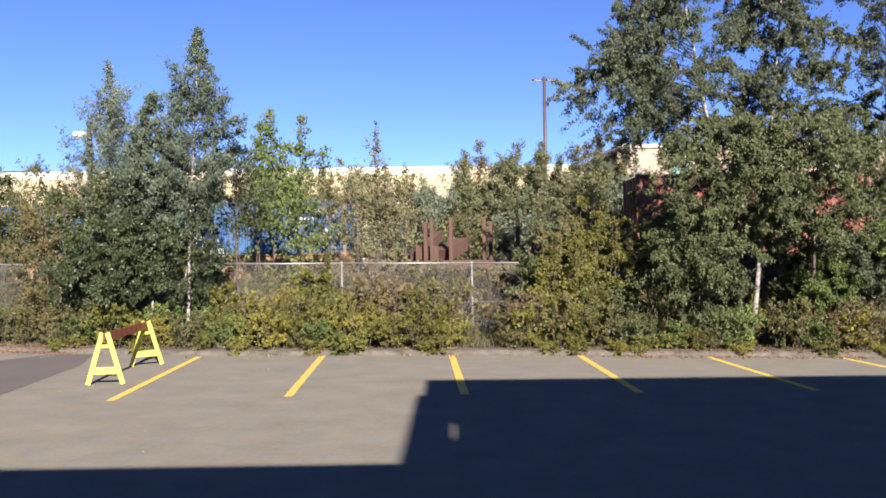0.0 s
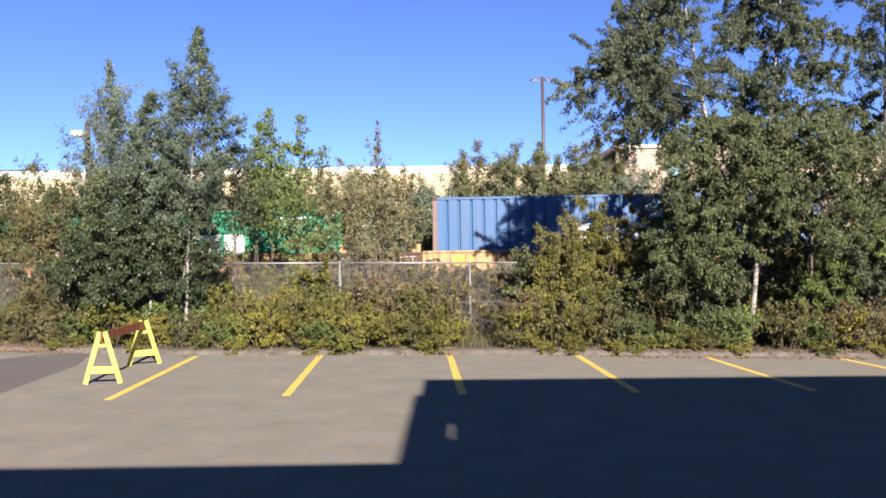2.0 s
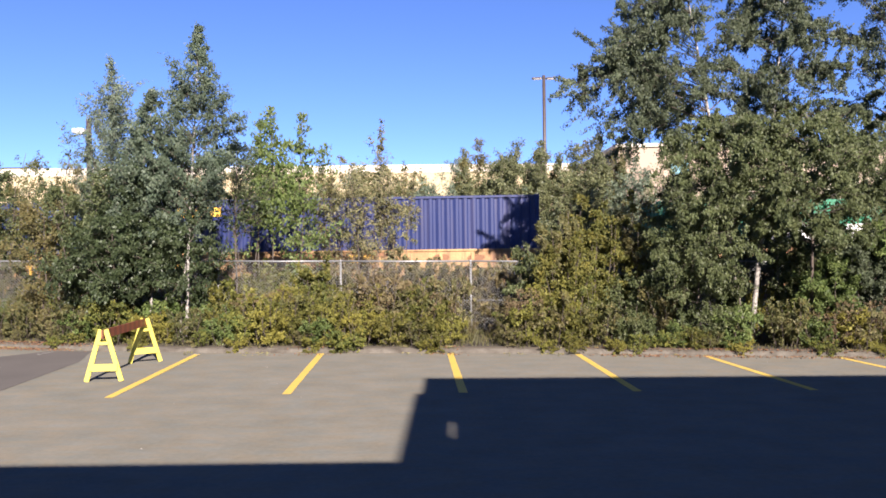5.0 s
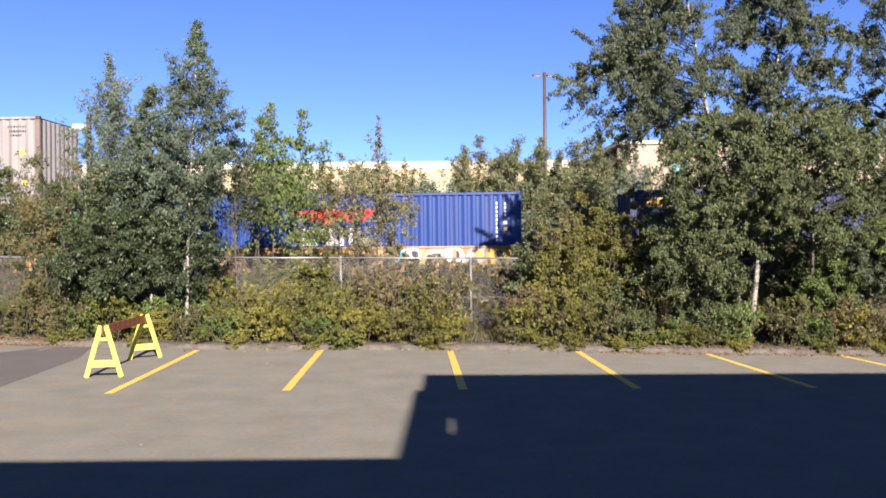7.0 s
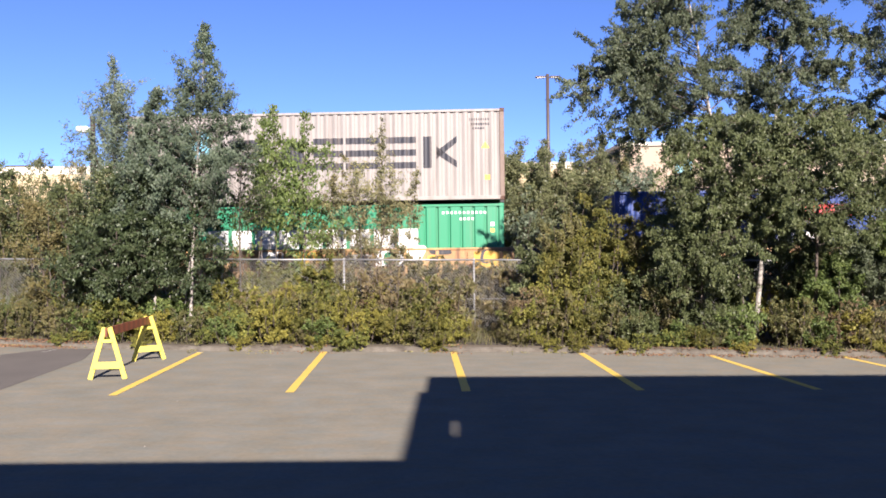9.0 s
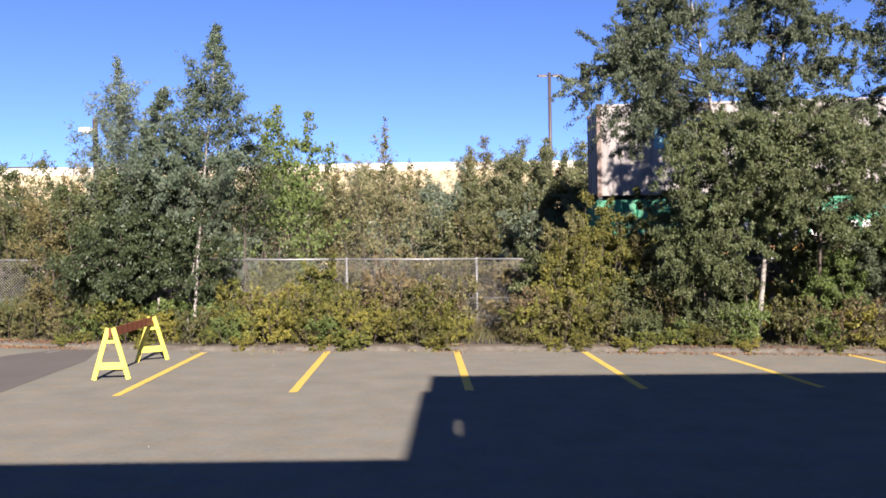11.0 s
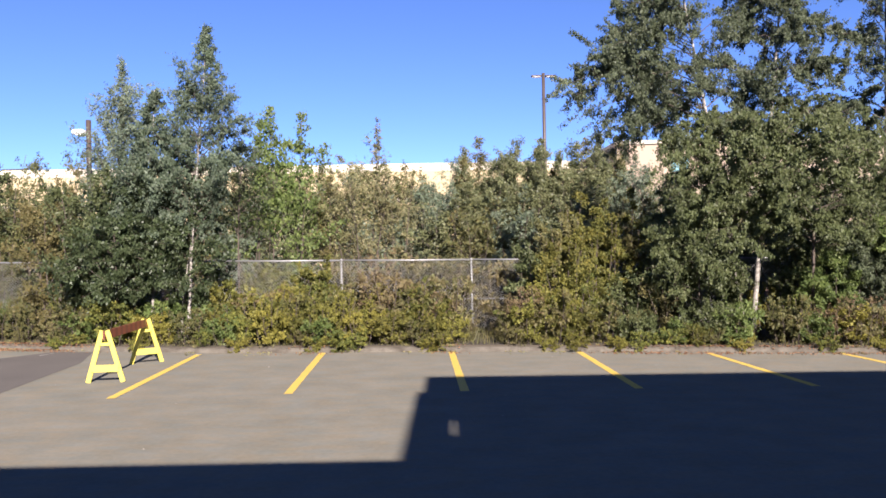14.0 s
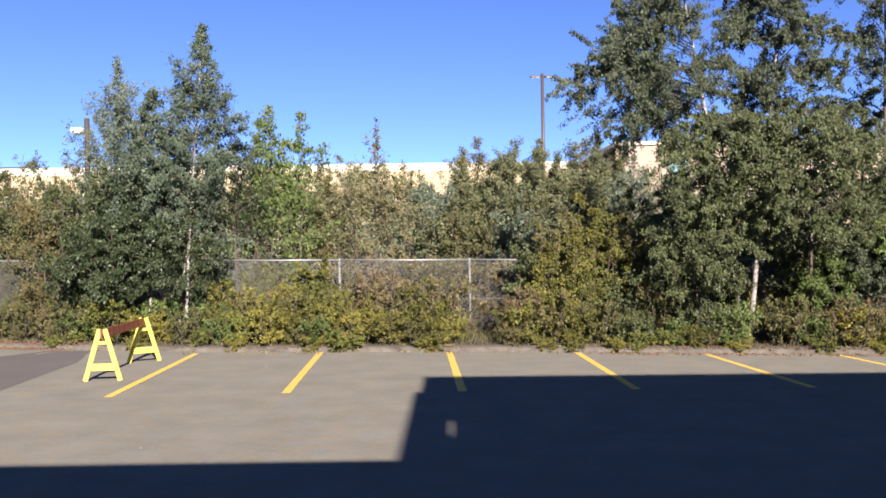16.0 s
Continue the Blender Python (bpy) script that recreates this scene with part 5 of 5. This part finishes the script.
    top = container("pale grey shipping container stacked on a green one", PALE, leads[4] + 0.04, zt, HIGH, "deep", PATINA, (
        ("name_block", INK, m), ("badge", CYAN, [(-10.4, -9.45, q(5.25), q(6.15))]),
        ("number_bars", INK, bars(-1.1, -0.45, q(6.3), q(6.37), 9, 0.5) + bars(-1.05, -0.45, q(6.15), q(6.22), 8) + bars(-1.0, -0.6, q(6.02), q(6.08), 5)),
        ("warning_mark", AMBER, [(-0.72, -0.6, q(5.42), q(5.44), q(5.42), q(5.63)), (-0.6, -0.48, q(5.42), q(5.63), q(5.42), q(5.44)), (-0.62, -0.46, q(4.42), q(4.58))])))
    for x in (-12.1, -0.09):
        for y in (-1.14, 1.14):
            bm = bmesh.new()
            box(bm, x - 0.07, x + 0.07, y - 0.07, y + 0.07, -0.098, 0.002, 0.015)
            part("twist_lock", bm, DARK, top)
    # flat car ahead, rusty, with stakes and scrap, and a red container
    lead = 89.1
    f = thing("flat_car", on_track(lead - SPEED * 9, 0), "rusty flat car with stakes and scrap steel", "railway car", "train cars")
    CARS.append((f, lead, 0.0))
    bm = bmesh.new()
    box(bm, -21.9, 0, -1.4, 1.4, 0.95, 1.25, 0.02)
    box(bm, -21.8, -0.2, -0.4, 0.4, 0.6, 0.95)
    part("deck", bm, RUST, f)
    for sx, hh in ((-21.75, 0.5), (-21.5, 1.2), (-21.3, 1.35), (-20.7, 1.35), (-19.65, 1.35), (-19.45, 1.2), (-18.6, 1.25)):
        bm = bmesh.new()
        box(bm, sx - 0.06, sx + 0.06, -1.42, -1.28, 1.2, 1.25 + hh, 0.01)
        part("stake", bm, RUST, f)
    for k in range(4):
        bm = bmesh.new()
        if k == 0:
            box(bm, -21.85, -21.1, -1.2, 0.6, 1.25, 1.7, 0.05)
        elif k == 1:
            beam(bm, (-21.9, -1.1, 1.35), (-21.2, 0.9, 2.1), 0.25, 0.3)
        elif k == 2:
            beam(bm, (-21.0, -0.9, 1.4), (-20.4, 0.2, 1.8), 0.5, 0.4)
        else:
            box(bm, -18.8, -17.6, -1.1, 0.9, 1.25, 1.62, 0.06)
        part("scrap_piece", bm, RUST, f)
    for xt in (-19.6, -2.0):
        for xw in (-0.85, 0.85):
            for sy in (-1, 1):
                bm = bmesh.new()
                tube(bm, [(xt + xw, sy * 0.69, 0.42), (xt + xw, sy * 0.71, 0.42), (xt + xw, sy * 0.83, 0.42)], [0.445, 0.42, 0.42], 20)
                part("wheel", bm, DARK, f)
    container("oxide-red shipping container on a flat car", OXIDE, 86.4, 1.26, LOW, "deep")


build_train()


# ---- beyond the track ----
def build_store():
    b = thing("store_building", pose(0, 62, 0.4), "long cream-yellow store with a tan entrance block", "building", kind="structure")
    x0, x1, top = -62, 10.4, 8.58
    bm = bmesh.new()
    box(bm, x0, x1 + 40, 0, 30, -0.6, top - 0.6)
    part("wall", bm, CREAM, b)
    bm = bmesh.new()
    box(bm, x0 - 0.05, x1 + 1, -0.012, 30, top - 0.6, top, 0.02)
    part("parapet", bm, CREAM_TOP, b)
    bm = bmesh.new()
    box(bm, x0, x1, -0.07, -0.003, top - 2.9, top - 2.7)
    part("ledge", bm, CREAM_TOP, b)
    bm = bmesh.new()
    box(bm, 14.3, 48, -3.2, 12, -0.6, 9.35)
    part("entrance_block", bm, TAN, b)
    bm = bmesh.new()
    box(bm, 14.2, 48.1, -3.35, 12.1, 9.35, 9.62, 0.03)
    part("coping", bm, CREAM_TOP, b)
    bm = bmesh.new()
    box(bm, 18.3, 19.6, -3.3, -3.203, 7.3, 8.3, 0.03)
    part("sign_panel", bm, CYAN, b)
    for x in (22, 26, 30, 34):
        bm = bmesh.new()
        box(bm, x, x + 2.4, -3.26, -3.203, 5.6, 7.0, 0.02)
        part("window", bm, CREAM_TOP, b)
    bm = bmesh.new()
    box(bm, -33.5, -31.6, 2, 5, top, top + 0.35, 0.05)
    part("roof_unit", bm, GREYWALL, b)


def lamp(x, y, h, r, heads):
    gz = ground_z(x, y)
    p = thing("street_lamp", pose(x, y, gz - 0.1), "dark bronze parking-lot light pole" + (" with two heads" if heads > 1 else " with one pale head"), "street lamp", "light poles")
    bm = bmesh.new()
    tube(bm, [(0, 0, 0), (0, 0, h - gz + 0.1)], [r, r * 0.85], 10)
    part("pole", bm, POLE, p, smooth=True)
    bm = bmesh.new()
    box(bm, -r * 1.7, r * 1.7, -r * 1.7, r * 1.7, 0, 0.4)
    part("base_plate", bm, POLE, p)
    for sg in ((-1, 1) if heads > 1 else (-1,)):
        bm = bmesh.new()
        a, c = sg * r, sg * (r + (0.62 if heads > 1 else 0.34))
        z = h - gz - (0.12 if heads > 1 else 0.32)
        box(bm, min(a, c), max(a, c), -0.17, 0.17, z, z + (0.085 if heads > 1 else 0.14), 0.03)
        part("lamp_head", bm, POLE if heads > 1 else LENS, p)
        bm = bmesh.new()
        box(bm, min(a, c) + 0.1, max(a, c) - 0.06, -0.14, 0.14, z - 0.015, z - 0.001)
        part("lens", bm, LENS, p)


build_store()
lamp(7.3, 48.0, 12.75, 0.115, 2)
lamp(-9.62, 23.2, 6.15, 0.085, 1)


# ---- barricade ----
def board(bm, a, b, across, w, t):
    """A board from a to b, w wide along the direction across, t thick."""
    a, b, f = Vector(a), Vector(b), (Vector(b) - Vector(a)).normalized()
    across = (Vector(across) - f * f.dot(Vector(across))).normalized()
    n = f.cross(across)
    v = [bm.verts.new(p + across * i * w / 2 + n * j * t / 2) for p in (a, b) for i, j in ((-1, -1), (1, -1), (1, 1), (-1, 1))]
    for q in ((0, 1, 2, 3), (7, 6, 5, 4), (0, 4, 5, 1), (1, 5, 6, 2), (2, 6, 7, 3), (3, 7, 4, 0)):
        bm.faces.new([v[i] for i in q])
    bmesh.ops.bevel(bm, geom=list({e for x in v for e in x.link_edges}), offset=0.004, segments=1, affect="EDGES")


def build_barricade():
    b = thing("barricade", pose(0, 0, 0), "yellow wooden A-frame barricade with red-brown striped board", "barricade")
    ends = (((-5.755, 13.66), (-5.2, 13.75)), ((-5.83, 15.85), (-5.345, 16.2)))
    tops = []
    for (ax, ay), (bx, by) in ends:
        a, c = Vector((ax, ay, lot_z(ax))), Vector((bx, by, lot_z(bx)))
        m = (a + c) / 2
        along = (c - a).normalized()
        out = along.cross(Vector((0, 0, 1)))                 # towards the viewer's side
        mid = m + Vector((0, 0, 0.88))
        tops.append(mid)
        for foot, sg in ((a, -1), (c, 1)):
            bm = bmesh.new()
            board(bm, foot, mid + along * sg * 0.04, along, 0.08, 0.038)
            part("leg", bm, YELLOW, b)
        for f, w in ((0.27, 0.12), (0.74, 0.055)):
            bm = bmesh.new()
            lo, hi = a + (mid - a) * f + out * 0.032, c + (mid - c) * f + out * 0.032
            board(bm, lo - along * 0.02, hi + along * 0.02, (0, 0, 1), w, 0.022)
            part("brace", bm, YELLOW, b)
    n = 18
    along = (tops[1] - tops[0]).normalized()
    a, c = tops[0] - along * 0.06 + Vector((0, 0, -0.08)), tops[1] + along * 0.06 + Vector((0, 0, -0.08))
    for i in range(n):
        bm = bmesh.new()
        beam(bm, a + (c - a) * i / n, a + (c - a) * (i + 1) / n, 0.034, 0.15)
        part("board_stripe", bm, BOARD_RED if i % 2 else BOARD_DARK, b)


build_barricade()


# how far the wind leans the plants to +x, in degrees, at their times
WIND = {
    "cone": ((0.0, -0.65), (0.5, -0.11), (1.0, -0.15), (1.5, -0.11), (2.0, -0.17), (2.5, 0.00), (3.0, 0.06), (3.5, 0.25), (4.0, -0.32), (6.5, -0.59), (7.0, -0.80), (7.5, -0.44), (8.0, -0.49), (8.5, -0.30), (9.0, -0.02), (11.5, 1.96), (12.0, 1.32), (12.5, 0.72), (13.0, 0.49), (13.5, 0.81), (14.0, 1.17), (14.5, 1.83), (15.0, 1.88), (15.5, 1.51), (16.0, 0.56)),
    "willow": ((0.0, -0.63), (0.5, -0.13), (1.0, -0.14), (1.5, -0.10), (2.0, 0.00), (2.5, 0.05), (3.0, -0.05), (3.5, -0.21), (4.0, 0.22), (6.5, -0.31), (7.0, -0.35), (7.5, -0.68), (8.0, -0.78), (8.5, -0.76), (9.0, -0.42), (11.5, 0.58), (12.0, 1.95), (12.5, 1.76), (13.0, 1.90), (13.5, 2.31), (14.0, 2.56), (14.5, 2.61), (15.0, 2.11), (15.5, 2.46), (16.0, 1.87)),
    "poplar": ((0.0, -0.28), (0.5, -0.21), (1.0, -0.01), (1.5, 0.04), (2.0, -0.06), (2.5, -0.00), (3.0, -0.13), (3.5, -0.06), (4.0, 0.01), (6.5, 0.03), (7.0, 0.00), (7.5, -0.13), (8.0, -0.21), (8.5, -0.12), (9.0, -0.19), (11.5, 0.74), (12.0, 1.20), (12.5, 0.55), (13.0, 0.24), (13.5, 0.22), (14.0, -0.03), (14.5, 0.22), (15.0, 0.06), (15.5, 0.06), (16.0, 0.06)),
    "tall": ((0.0, -0.15), (0.5, -0.04), (1.0, 0.09), (1.5, 0.15), (2.0, 0.02), (2.5, 0.10), (3.0, 0.20), (3.5, 0.20), (4.0, 0.36), (6.5, 0.14), (7.0, 0.00), (7.5, -0.06), (8.0, -0.09), (8.5, -0.07), (9.0, -0.15), (11.5, -0.13), (12.0, -0.07), (12.5, -0.19), (13.0, -0.18), (13.5, -0.12), (14.0, -0.16), (14.5, 0.02), (15.0, 0.07), (15.5, 0.19), (16.0, 0.04)),
    "rowan": ((0.0, -0.85), (0.5, -0.77), (1.0, -0.58), (1.5, -0.03), (2.0, 0.11), (2.5, 0.41), (3.0, 0.27), (3.5, 0.84), (4.0, 0.93), (6.5, 0.22), (7.0, -0.06), (7.5, -0.21), (8.0, 0.00), (9.0, 0.08), (11.5, 0.32), (12.5, 0.08), (14.0, -0.24), (15.0, -0.08), (16.0, -0.16)),
}
BLOWN = {"cone": ("cone", 1.0), "cone_b": ("cone", 0.5), "cone_c": ("cone", 0.9), "far_willow": ("willow", 1.0), "pop_a": ("poplar", 1.0), "pop_b": ("poplar", 0.8), "pop_c": ("poplar", 0.6), "pop_d": ("poplar", 0.7), "rowan": ("rowan", 0.7), "rowan_b": ("rowan", 1.0), "rowan_c": ("rowan", 0.6), "tall_a": ("tall", 1.3), "tall_b": ("tall", 1.0), "tall_c": ("tall", 0.9), "mid_a": ("tall", 0.8), "mid_b": ("tall", -0.7), "mid_c": ("tall", 0.9), "mid_e": ("tall", 0.6), "cone_d": ("cone", 0.6), "cone_e": ("cone", 0.4), "pop_e": ("poplar", 0.9), "rowan_d": ("rowan", 0.5), "bush_1": ("rowan", 0.4), "bush_2": ("tall", 0.8), "left_0": ("poplar", 0.8), "left_1": ("poplar", -0.7)}


def motions():
    for ob, lead, z in CARS:
        walk(ob, [(t, on_track(lead + SPEED * (t - 9), z)) for t in (0.0, 4.0, 8.0, 12.0, 16.0)])
    for name, (wind, share) in BLOWN.items():
        ob = SWAY[name]
        p = ob.matrix_basis.translation.copy()
        walk(ob, [(t, pose(p.x, p.y, p.z, 0, lean * share, 0)) for t, lean in WIND[wind]])


motions()
